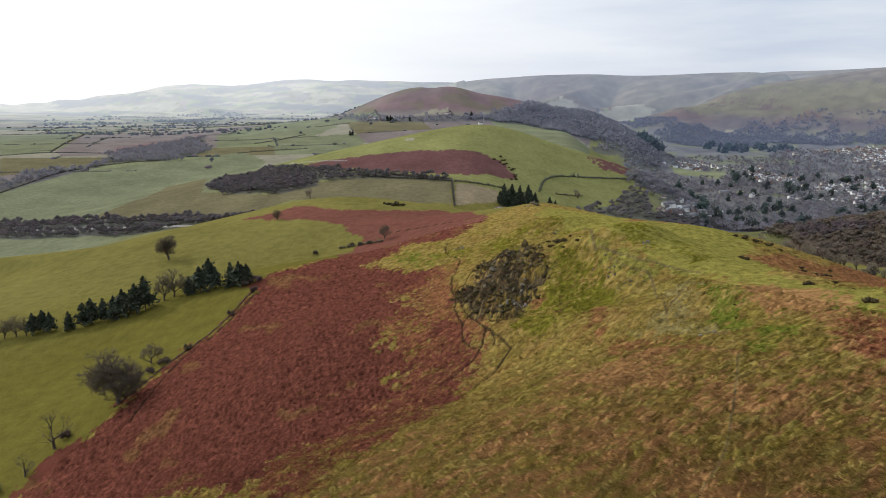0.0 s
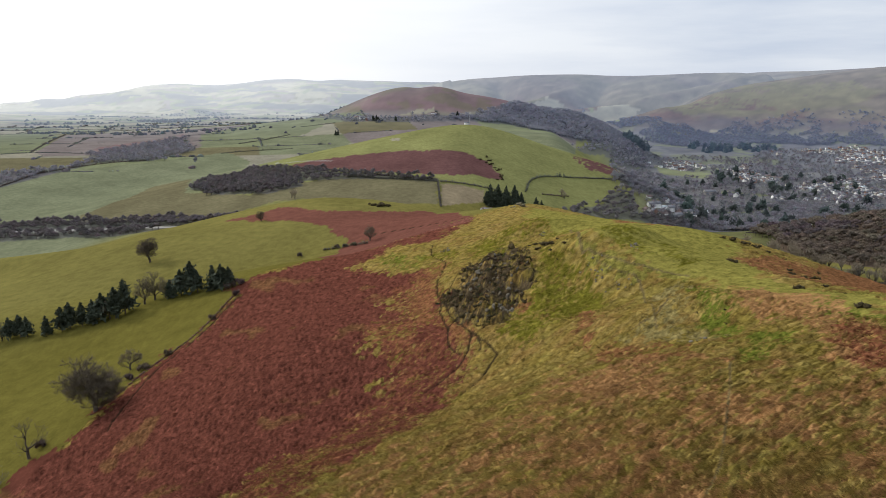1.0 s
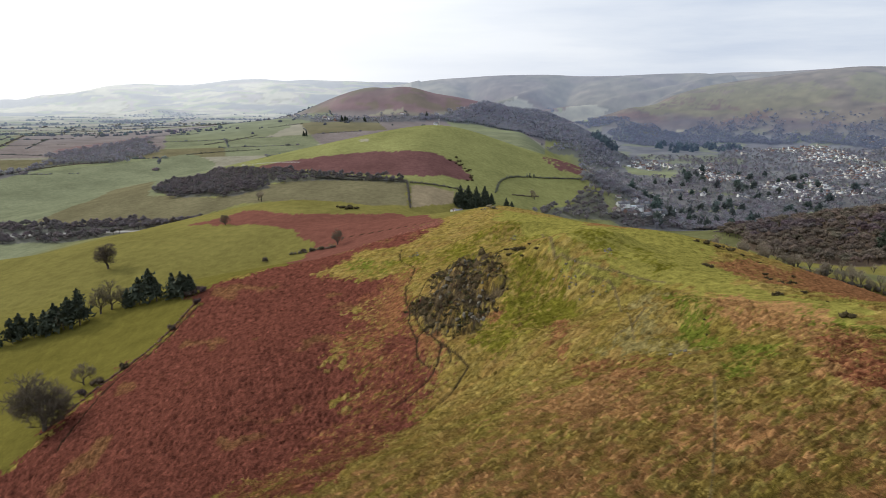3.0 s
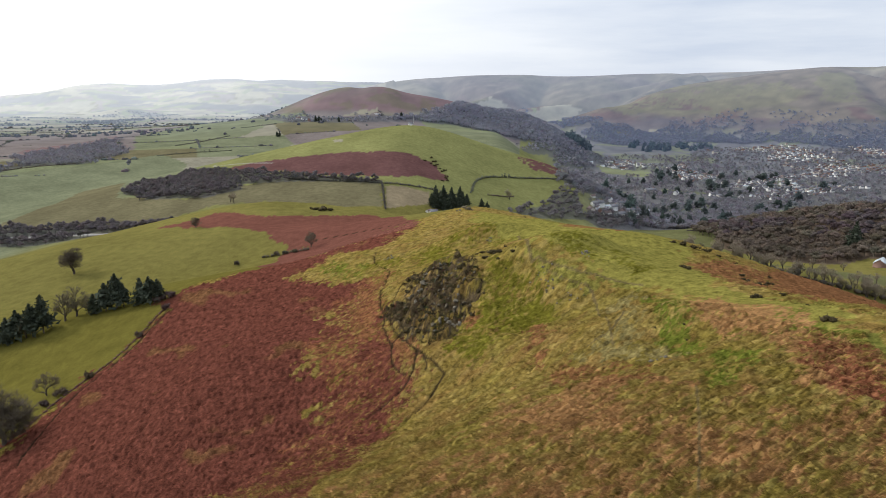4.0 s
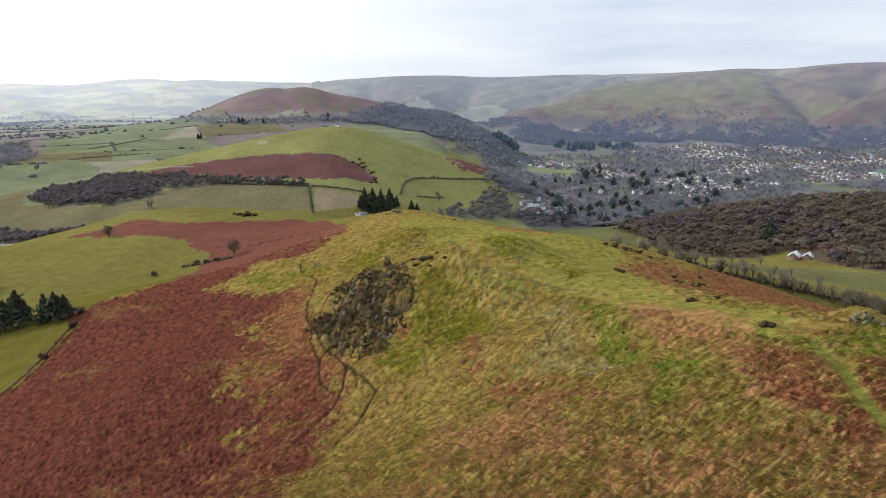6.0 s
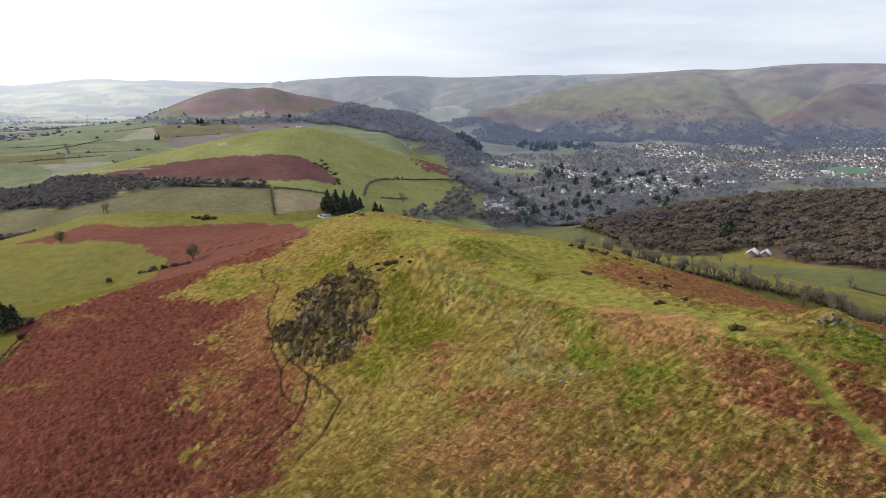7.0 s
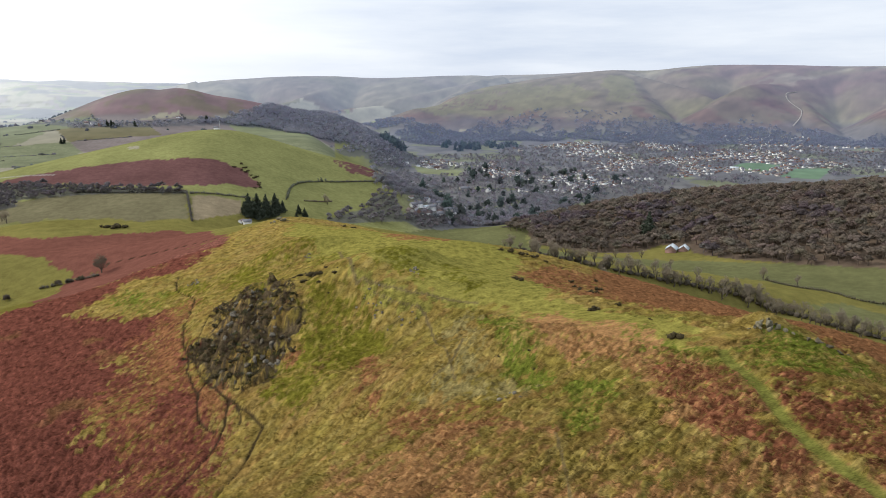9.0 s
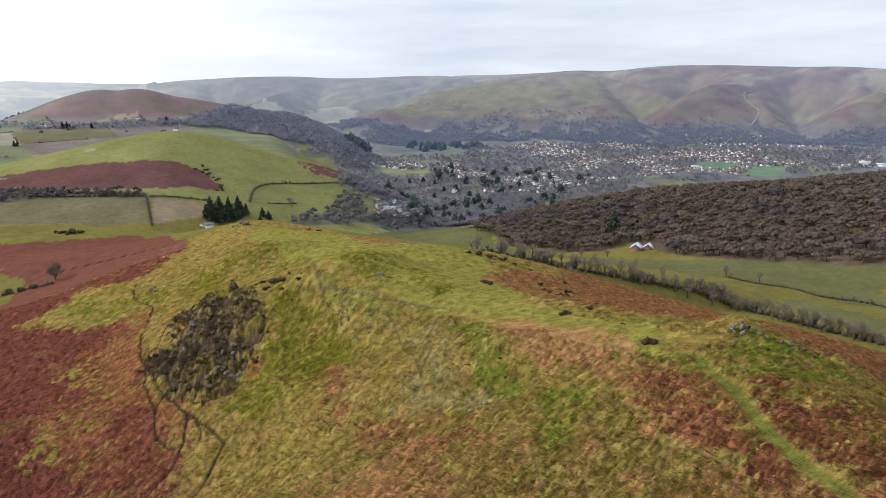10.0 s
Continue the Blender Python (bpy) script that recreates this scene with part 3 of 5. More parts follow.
# fields of the vale below the moor
zone("pasture_far", 1, 5, (462, 3096), (559, 3071), (537, 2950), (471, 2997))
zone("moor_green", 1, 5, (595, 3119), (672, 3113), (655, 3038), (587, 3046))
zone("straw_far", 1, 5, (745, 3141), (885, 3059), (862, 3027), (746, 3088))
zone("meadow_far", 1, 10, (285, 3854), (453, 3727), (388, 3313), (295, 3627))
zone("meadow_far", 1, 4, (384, 2277), (542, 2173), (496, 2064), (389, 2150))
zone("pasture_far", 1, 4, (311, 1999), (391, 1900), (362, 1833), (290, 1850))
belt("mauve", 420, 8, (226, 3881), (424, 3378), (762, 3154), (961, 2920), (882, 2680), (641, 2661), (402, 3120), (282, 3640))
belt("evergreen", 25, 12, (560, 2900), (900, 2760), (930, 2700), (640, 2640))
# lighter turf along the crest, and green flanks of the moor
zone("straw_far", .99, 25, (-85, 3879), (85, 4053), (208, 3980), (83, 3827))
zone("straw_far", .99, 25, (229, 3755), (386, 3905), (515, 3991), (566, 3799), (515, 3731))
zone("moor_green", 0.9, 40, (493, 3711), (882, 3546), (1172, 3590), (1419, 3410), (1384, 3251), (944, 3336), (655, 3305))
zone("moor_green", 0.9, 40, (1621, 3508), (1752, 3375), (1677, 3107), (1477, 3122))
zone("moor_green", 1, 20, (2537, 2548), (2632, 2438), (2570, 2375), (2475, 2481))


# the patchwork of the western plain: rows of fields, each row shifted
FIELD_LONG, FIELD_DEEP, FIELD_TURN = 230.0, 180.0, math.radians(24)


def field_of(x, y):
    u = x * math.cos(FIELD_TURN) + y * math.sin(FIELD_TURN)
    v = y * math.cos(FIELD_TURN) - x * math.sin(FIELD_TURN)
    j = np.floor(v / FIELD_DEEP)
    i = np.floor(u / FIELD_LONG + 3 * lattice(j, j, 5))
    return i, j


def blend(col, kind, weight):
    return col + (np.array(COLOURS[kind]) - col) * np.asarray(weight)[:, None]


def ground_colour(x, y, z):
    r = np.hypot(x, y)
    col = np.zeros((len(x), 3)) + COLOURS["pasture"]
    col = blend(col, "meadow", step(330, 480, r))
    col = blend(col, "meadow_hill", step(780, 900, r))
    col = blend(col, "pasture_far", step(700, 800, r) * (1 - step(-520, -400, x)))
    # the plain
    i, j = field_of(x, y)
    pick = lattice(i, j, 11)
    plain = step(1350, 1450, r) * (x < 0.06 * y)
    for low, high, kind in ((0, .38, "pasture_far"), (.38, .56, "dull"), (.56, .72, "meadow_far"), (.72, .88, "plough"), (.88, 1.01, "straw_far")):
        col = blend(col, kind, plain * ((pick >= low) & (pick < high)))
    east = step(0, 120, x - 0.06 * y - 60) * step(880, 1000, r)
    col = blend(col, "valley", east)
    col = blend(col, "wood_floor", east * step(.40, .55, mottle(x, y, 90, 3)) * 0.8)
    col = blend(col, "pasture_far", east * step(.60, .64, mottle(x, y, 130, 13)) * .8)
    # the red hill and the moor
    n = mottle(x, y, 160, 21)
    red = step(226, 242, z + 30 * (n - .5)) * step(2150, 2250, r) * (r < 2900)
    col = blend(col, "heath", red * .9)
    col = blend(col, "dull", red * step(.5, .62, mottle(x, y, 60, 23)) * .6)
    far = step(2700, 3000, r) * step(115, 175, z) * (x > -900)
    warp = 160 * (mottle(x, y, 300, 33) - .5)
    col = blend(col, "moor", far)
    heather = step(1500, 2100, x + 2.2 * warp) * step(150, 260, z + warp)
    col = blend(col, "moor_red", far * (.55 * heather + .45 * step(.50, .60, mottle(x * .6, y + .3 * x, 230, 47))) * (.4 + .6 * heather))
    col = blend(col, "moor_green", far * step(.48, .58, mottle(x * .6 + .3 * y, y, 250, 31)) * (.85 - .45 * heather))
    col = blend(col, "bracken_far", far * step(.52, .60, mottle(x, y + .5 * x, 120, 58)) * (1 - step(230, 330, z)) * .5)
    col = blend(col, "straw_far", far * step(.60, .66, mottle(x * .4, y, 150, 59)) * step(300, 360, z) * .4)
    # the back ridge is cooled: haze of its greater distance, as colour
    col = blend(col, "moor_hazed", far * step(3850, 4100, y + .28 * x - 60) * (x < 1500) * .55)
    fine = mottle(x * .4, y, 45, 67, 3)
    col = col * (1 + far * (fine - .5) * .7)[:, None]
    col = blend(col, "wood_floor", far * (1 - step(150, 200, z + 60 * (n - .5))) * .7)
    away = step(2300, 2700, r) * (x < -.12 * y - 60)
    band = mottle(x + .25 * y, (y - .25 * x) * 2.6, 420, 431)
    for low, high, kind in ((.30, .42, "straw_far"), (.46, .53, "plough"), (.53, .57, "pasture_far")):
        col = blend(col, kind, away * step(low - .015, low, band) * (1 - step(high, high + .015, band)))
    col = blend(col, "pale", away * step(.58, .61, mottle(x, y * 1.8, 170, 58, 2)) * .8)
    col = blend(col, "wood_floor", away * step(.57, .60, band) * .95)
    # the near hill
    hill = inside(x + 8 * (mottle(x, y, 14, 2) - .5), y, HILL)
    col = blend(col, "hillgrass", hill * 1.0)
    # mottling of the hill: dead grass, moss and fern stalks
    close = (1 - step(420, 560, r)) * 1.0
    streak = mottle(x + .4 * y, (y - .4 * x) * 4.0, 3.6, 81)
    small = mottle(x + .4 * y, (y - .4 * x) * 2.6, 1.3, 82, 2)
    col = blend(col, "straw", hill * step(.46, .64, streak) * .30)
    col = blend(col, "moss", hill * step(.48, .66, mottle(x + .6 * y, (y - .6 * x) * 1.6, 12, 83)) * .35)
    col = blend(col, "bracken_light", hill * step(.52, .68, mottle(x + .6 * y, (y - .6 * x) * 1.8, 8, 84)) * .30)
    for kind, strength, edge, corners in ZONES:
        lo, hi = corners.min(0) - 3 * edge, corners.max(0) + 3 * edge
        k = np.nonzero((x > lo[0]) & (x < hi[0]) & (y > lo[1]) & (y < hi[1]))[0]
        if not len(k):
            continue
        u, v = x[k], y[k]
        fray = 3.5 * edge if np.hypot(*corners.mean(0)) < 320 else 1.2 * edge if np.hypot(*corners.mean(0)) < 700 else 0
        wx = u + 5 * edge * (mottle(u, v, 4 * edge, 61) - .5) + fray * (mottle(u, v, .6 * edge, 63, 2) - .5)
        wy = v + 5 * edge * (mottle(u, v, 4 * edge, 62) - .5) + fray * (mottle(u, v, .6 * edge, 64, 2) - .5)
        w = inside(wx, wy, corners) * 1.0
        if strength < .99:
            patch = mottle(u, v + .5 * u, 3.0 * edge, 71) * .4 + mottle(u + .6 * v, (v - .6 * u) * 2, .4 * edge, 72) * .6
            w = w * step(.62 - .3 * strength, .74 - .3 * strength, patch)
        else:
            w = w * (1 - .25 * step(.66, .74, mottle(u, v + .4 * u, 5 * edge, 73)) * (kind == "bracken"))
        col[k] = blend(col[k], kind, w)
    for kind, tall, spacing, corners in WOODS:
        if corners[:, 1].max() > 3000:
            continue
        lo, hi = corners.min(0), corners.max(0)
        k = np.nonzero((x > lo[0]) & (x < hi[0]) & (y > lo[1]) & (y < hi[1]))[0]
        col[k] = blend(col[k], "wood_floor", .7 * inside(x[k], y[k], corners))
    short = inside(x, y, [q for q in ZONES if q[0] == "crest"][0][3])
    col = col * (1 + close * ((streak - .5) * .35 + (small - .5) * .95) * np.where(hill, 1 - .6 * short, .25))[:, None]
    col = col * (1 + (1 - close) * (mottle(x, y, 40, 91) - .5) * .5)[:, None]
    col = col * (1 + .07 * close * hill)[:, None]
    for kind, width, line in TRACKS:
        lo, hi = line[:, :2].min(0) - 12, line[:, :2].max(0) + 12
        k = np.nonzero((x > lo[0]) & (x < hi[0]) & (y > lo[1]) & (y < hi[1]))[0]
        w = 1.2 if kind == "earth" else .4
        d = off_line(x[k] + w * (mottle(x[k], y[k], 5, 95) - .5), y[k] + w * (mottle(x[k], y[k], 5, 96) - .5), line)
        col[k] = blend(col[k], kind, .92 * (1 - step(.3 * width, .7 * width, d)))
    return np.clip(col, .01, .9)


HILL = np.array([(-164, 140), (-151, 178), (-149, 213), (-142, 243), (-140, 283), (-140, 312), (-83, 338), (-36, 412), (-12, 445), (30, 450), (70, 400), (110, 330), (180, 270), (180, -80), (-160, -80)], float)


def relief(x, y):
    """Tussocks, sheep terraces and worn tracks of the near hill."""
    r = np.hypot(x, y)
    close = 1 - step(450, 620, r)
    hill = inside(x, y, HILL)
    tus = mottle(x + .4 * y, (y - .4 * x) * 2.2, 1.5, 101, 2) - .5
    lump = mottle(x, y, 7, 102, 3) - .5
    cushion = np.abs(mottle(x + .4 * y, (y - .4 * x) * 2.4, 1.7, 106, 2) - .5) * 4
    rocky, ferny = np.zeros(np.shape(x)), np.zeros(np.shape(x))
    for kind, strength, edge, corners in ZONES:
        if kind == "rock":
            rocky = rocky + inside(x, y, corners)
        if kind == "bracken" and strength > .7:
            ferny = np.maximum(ferny, inside(x, y, corners))
    short = inside(x, y, [q for q in ZONES if q[0] == "crest"][0][3])
    dz = close * np.where(hill & ~short, .5 * tus + 1.1 * lump + (.40 + .35 * ferny) * (cushion - .3), .12 * tus + .3 * lump)
    dz = dz + rocky * (3.8 * (np.abs(mottle(x, y, 6.5, 103, 3) - .5) * 3 - .4))
    for kind, width, line in TRACKS:
        if kind in ("earth", "turf"):
            lo, hi = line[:, :2].min(0) - 5, line[:, :2].max(0) + 5
            k = (x > lo[0]) & (x < hi[0]) & (y > lo[1]) & (y < hi[1])
            worn = 1 - step(.3 * width, .9 * width, off_line(x[k], y[k], line))
            dz[k] = dz[k] * (1 - .8 * worn) - .3 * worn
    moor, high = step(2900, 3400, r), land(x, y)
    dz = dz + step(2600, 3300, r) * (x < -.12 * y) * 60 * (mottle(x + .3 * y, (y - .3 * x) * 1.7, 700, 105, 3) - .5) * step(185, 260, high)
    return dz + moor * 34 * (np.abs(mottle(x + .3 * y, y, 480, 104, 3) - .5) * 2 - .3) * step(120, 200, high) * (1 - step(290, 370, high))


def surface(x, y):
    return land(x, y) + relief(x, y)


def sheet(name, x, y, z, closed=False):
    """A grid mesh from arrays of rows by columns."""
    n, m = x.shape
    me = bpy.data.meshes.new(name)
    me.vertices.add(n * m)
    me.vertices.foreach_set("co", np.stack([x, y, z], -1).astype(np.float32).ravel())
    i = np.arange(n * m).reshape(n, m)
    if closed:
        i = np.concatenate([i, i[:, :1]], 1)
    quads = np.stack([i[:-1, :-1], i[1:, :-1], i[1:, 1:], i[:-1, 1:]], -1).reshape(-1, 4)
    me.loops.add(quads.size)
    me.loops.foreach_set("vertex_index", quads.ravel().astype(np.int32))
    me.polygons.add(len(quads))
    me.polygons.foreach_set("loop_start", np.arange(0, quads.size, 4, dtype=np.int32))
    me.polygons.foreach_set("use_smooth", np.ones(len(quads), bool))
    me.update()
    return me


def tinted(me, colours):
    a = me.color_attributes.new("tint", "FLOAT_COLOR", "POINT")
    rgba = np.ones((len(me.vertices), 4), np.float32)
    rgba[:, :3] = colours
    a.data.foreach_set("color", rgba.ravel())
    return me


# rings round the hill, close together near it and wider towards the horizon; sparse to the south, behind the flight
bearing = np.radians(np.concatenate([np.linspace(-48, 52, 720), np.linspace(53, 311, 90)]))
rings = np.concatenate([np.linspace(0.5, 47, 44), np.geomspace(48, 70, 36)[:-1], np.geomspace(70, 300, 360)[:-1], np.geomspace(300, 700, 150)[:-1], np.geomspace(700, 1400, 130)[:-1], np.geomspace(1400, 4950, 220)])
B, R = np.meshgrid(bearing, rings)
GX, GY = R * np.sin(B), R * np.cos(B)
GZ = surface(GX, GY)
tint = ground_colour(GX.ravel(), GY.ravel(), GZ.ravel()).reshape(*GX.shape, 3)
brink = int(np.searchsorted(rings, 2000))
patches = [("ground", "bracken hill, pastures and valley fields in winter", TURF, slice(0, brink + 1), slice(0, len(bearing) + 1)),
           ("backdrop", "moorland hills and plain under haze in the far distance", HAZED_LAND, slice(brink, len(rings)), slice(0, len(bearing) + 1))]
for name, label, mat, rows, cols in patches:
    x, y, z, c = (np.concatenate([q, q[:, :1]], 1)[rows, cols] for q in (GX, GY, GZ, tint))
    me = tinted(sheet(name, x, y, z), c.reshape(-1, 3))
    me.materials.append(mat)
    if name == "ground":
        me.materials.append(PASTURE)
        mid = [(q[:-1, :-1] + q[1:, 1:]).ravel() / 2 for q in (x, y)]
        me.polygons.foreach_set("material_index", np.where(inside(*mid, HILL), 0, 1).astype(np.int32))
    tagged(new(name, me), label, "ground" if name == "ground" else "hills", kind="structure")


def footing(x, y):
    """Height of the ground's mesh under points."""
    x, y = np.asarray(x, float), np.asarray(y, float)
    b, r = np.arctan2(x, y) % (2 * math.pi), np.hypot(x, y)
    start = bearing[0] % (2 * math.pi)
    u = np.interp((b - start) % (2 * math.pi), np.r_[bearing - bearing[0], 2 * math.pi], np.arange(len(bearing) + 1))
    v = np.interp(r, rings, np.arange(len(rings)))
    i, j = np.minimum(u.astype(int), len(bearing) - 1), np.minimum(v.astype(int), len(rings) - 2)
    k, a, c = (i + 1) % len(bearing), u - i, v - j
    return (GZ[j, i] * (1 - a) + GZ[j, k] * a) * (1 - c) + (GZ[j + 1, i] * (1 - a) + GZ[j + 1, k] * a) * c


# ---- builders ----
def tri_mesh(name, v, f, mat, tint=None, smooth=False):
    me = bpy.data.meshes.new(name)
    v, f = np.asarray(v, np.float32), np.asarray(f, np.int32)
    me.vertices.add(len(v))
    me.vertices.foreach_set("co", v.ravel())
    me.loops.add(f.size)
    me.loops.foreach_set("vertex_index", f.ravel())
    me.polygons.add(len(f))
    me.polygons.foreach_set("loop_start", np.arange(0, f.size, f.shape[1], dtype=np.int32))
    if smooth:
        me.polygons.foreach_set("use_smooth", np.ones(len(f), bool))
    me.update()
    me.validate()
    if tint is not None:
        tinted(me, tint)
    me.materials.append(mat)
    return me


def joined(pieces):
    """Vertices and triangles of several pieces in one."""
    n, vs, fs = 0, [], []
    for v, f in pieces:
        vs.append(v)
        fs.append(np.asarray(f) + n)
        n += len(v)
    return np.concatenate(vs), np.concatenate(fs)


def part(name, me, parent, label="", m=None):
    ob = new(name, me)
    ob.parent = parent
    if m is not None:
        ob.matrix_basis = m
    return tagged(ob, label)


def thing(name, place, label, category, group="", turn=0.0, size=1.0):
    ob = new(name)
    ob.empty_display_size = 0.5
    ob.matrix_basis = pose(*place, 0, 0, turn) @ Matrix.Diagonal((size, size, size, 1))
    return tagged(ob, label, category, group)


def height(x, y):
    return float(footing([x], [y])[0])


def ball(level):
    bm = bmesh.new()
    bmesh.ops.create_icosphere(bm, subdivisions=level, radius=1)
    v = np.array([p.co[:] for p in bm.verts])
    f = np.array([[p.index for p in t.verts] for t in bm.faces])
    bm.free()
    return v, f


BALL_1, BALL_2, BALL_3 = ball(1), ball(2), ball(3)


def lumpy(base, rng, sx, sy, sz, rough):
    """A ball with an uneven outline."""
    v, f = base
    shift = rng.uniform(-50, 50, 3)
    k = np.array([noise.noise(Vector(p * 1.7 + shift)) + .5 * noise.noise(Vector(p * 4.1 + shift)) for p in v])
    return v * (1 + rough * k)[:, None] * (sx, sy, sz), f


def spikes(rng, v, number, length, wide, up=0.4):
    """Thin twigs that stand out of a clump."""
    at = v[rng.integers(0, len(v), number)]
    out = at - v.mean(0)
    out = out / (np.linalg.norm(out, axis=1, keepdims=True) + 1e-6) + rng.normal(0, .45, (number, 3)) + (0, 0, up)
    out /= np.linalg.norm(out, axis=1, keepdims=True)
    side = np.cross(out, rng.normal(0, 1, (number, 3)))
    side /= np.linalg.norm(side, axis=1, keepdims=True) + 1e-6
    ln = length * rng.uniform(.5, 1.2, (number, 1))
    a = at * .93
    tri = np.stack([a - side * wide, a + side * wide, a + out * ln], 1).reshape(-1, 3)
    return tri, np.arange(number * 3).reshape(-1, 3)


def tube(points, radii, sides):
    p, r = np.asarray(points, float), np.asarray(radii, float)
    d = np.gradient(p, axis=0)
    d /= np.linalg.norm(d, axis=1, keepdims=True) + 1e-9
    u = np.cross(d, (0.31, 0.95, 0.12))
    u /= np.linalg.norm(u, axis=1, keepdims=True) + 1e-9
    w = np.cross(d, u)
    a = np.arange(sides) * 2 * math.pi / sides
    v = (p[:, None] + r[:, None, None] * (np.cos(a)[None, :, None] * u[:, None] + np.sin(a)[None, :, None] * w[:, None])).reshape(-1, 3)
    f = []
    for i in range(len(p) - 1):
        for s in range(sides):
            q = (s + 1) % sides
            f += [(i * sides + s, i * sides + q, (i + 1) * sides + q), (i * sides + s, (i + 1) * sides + q, (i + 1) * sides + s)]
    return v, np.array(f)


def bare_tree_meshes(rng, tall, wide, twigs, kids=(5, 4, 3, 3, 2)):
    """A leafless broadleaf tree: trunk and limbs, and a domed crown of branches and fine twigs."""
    limbs, crown = [], []

    def grow(p, d, length, radius, level):
        mid = p + d * length * .5 + rng.normal(0, .05, 3) * length
        end = p + d * length + rng.normal(0, .06, 3) * length
        (limbs if level < 2 else crown).append(tube([p, mid, end], [radius, radius * .85, radius * .68], 6 if level == 0 else 4 if level < 3 else 3))
        if level >= len(kids):
            n = twigs
            way = d + rng.normal(0, .6, (n, 3)) + (0, 0, .1)
            way /= np.linalg.norm(way, axis=1, keepdims=True)
            side = np.cross(way, rng.normal(0, 1, (n, 3)))
            side /= np.linalg.norm(side, axis=1, keepdims=True)
            a = p + (end - p) * rng.uniform(0, 1, (n, 1))
            w = .035
            t = np.stack([a - side * w, a + side * w, a + way * tall * rng.uniform(.035, .075, (n, 1))], 1).reshape(-1, 3)
            crown.append((t, np.arange(3 * n).reshape(-1, 3)))
            return
        turn = rng.uniform(0, 6.28)
        u = np.cross(d, (0.2, 0.3, 1.0) if abs(d[2]) < .9 else (1.0, 0.1, 0.0))
        u /= np.linalg.norm(u)
        w = np.cross(d, u)
        for k in range(kids[level]):
            a = turn + 6.283 * k / kids[level] + rng.normal(0, .25)
            lean = wide * (rng.uniform(.35, 1.25) if level == 0 else rng.uniform(.30, .80))
            if k == 0:
                lean *= .35
            nd = math.cos(lean) * d + math.sin(lean) * (math.cos(a) * u + math.sin(a) * w) + np.array([0, 0, .05 if level < 2 else -.10])
            start = p + (end - p) * (rng.uniform(.3 if level else .25, 1.0) if k else 1.0)
            grow(start, nd / np.linalg.norm(nd), length * rng.uniform(.68, .86), radius * .6 * rng.uniform(.75, 1), level + 1)

    grow(np.array([0, 0, -.3]), np.array([rng.normal(0, .04), rng.normal(0, .04), 1.0]), tall * .21, tall * .028, 0)
    lv, lf = joined(limbs)
    cv, cf = joined(crown)
    mid = np.array([0, 0, cv[:, 2].max() * .58])
    span = np.array([.40 * wide + .12, .40 * wide + .12, .43]) * cv[:, 2].max()
    f = np.linalg.norm((cv - mid) / span, axis=1, keepdims=True)
    cv = mid + (cv - mid) * np.where(f > .75, (.75 + .3 * (1 - np.exp(-(f - .75) / .3))) / np.maximum(f, .01), 1)
    k = tall / cv[:, 2].max()
    return (lv * k, lf), (cv * k, cf)


def pine_meshes(rng, tall, wide, narrow=False):
    """A dark conifer: trunk, and whorls of drooping boughs of needles."""
    trunk = tube([(0, 0, -.4), (0.05, 0, tall * .5), (0, 0, tall * .97)], [tall * .022, tall * .014, tall * .003], 6)
    boughs = []
    z = tall * (.10 if narrow else .22)
    while z < tall * .99:
        s = (z / tall - .1) / .9
        reach = wide * ((1 - s) ** .8 if narrow else (1 - s ** 2.2) * (.55 + .45 * min(1, s * 4))) * rng.uniform(.75, 1.2) + .15
        for k in range(rng.integers(6, 10)):
            a = rng.uniform(0, 6.283)
            ln = reach * rng.uniform(.55, 1.15)
            d = np.array([math.cos(a), math.sin(a), rng.uniform(-.25, .25)])
            base = np.array([0, 0, z + rng.normal(0, .2)])
            n = 8
            at = base + d * ln * rng.uniform(.25, 1.0, (n, 1)) + rng.normal(0, .12 * ln + .1, (n, 3))
            w1, w2 = rng.normal(0, .16 * ln + .22, (n, 3)), rng.normal(0, .16 * ln + .22, (n, 3))
            t = np.stack([at - w1, at + w1 * .6 + d * .25 * ln, at + w2], 1).reshape(-1, 3)
            boughs.append((t, np.arange(3 * n).reshape(-1, 3)))
        z += tall * .045
    return trunk, joined(boughs)


def sprays(rng, number, middle, wide, tall, length, thin, up=0.35):
    """Thin twigs that fill a rounded lobe of a crown."""
    at = rng.normal(0, 1, (number, 3))
    at *= rng.random((number, 1)) ** .45 / np.linalg.norm(at, axis=1, keepdims=True)
    out = .7 * at + rng.normal(0, .5, (number, 3)) + (0, 0, up)
    out /= np.linalg.norm(out, axis=1, keepdims=True)
    side = np.cross(out, rng.normal(0, 1, (number, 3)))
    side /= np.linalg.norm(side, axis=1, keepdims=True)
    ln = length * rng.uniform(.6, 1.3, (number, 1))
    at = at * (wide, wide, tall) + middle
    return np.stack([at - side * thin, at + side * thin, at + out * ln], 1).reshape(-1, 3), np.arange(3 * number).reshape(-1, 3)


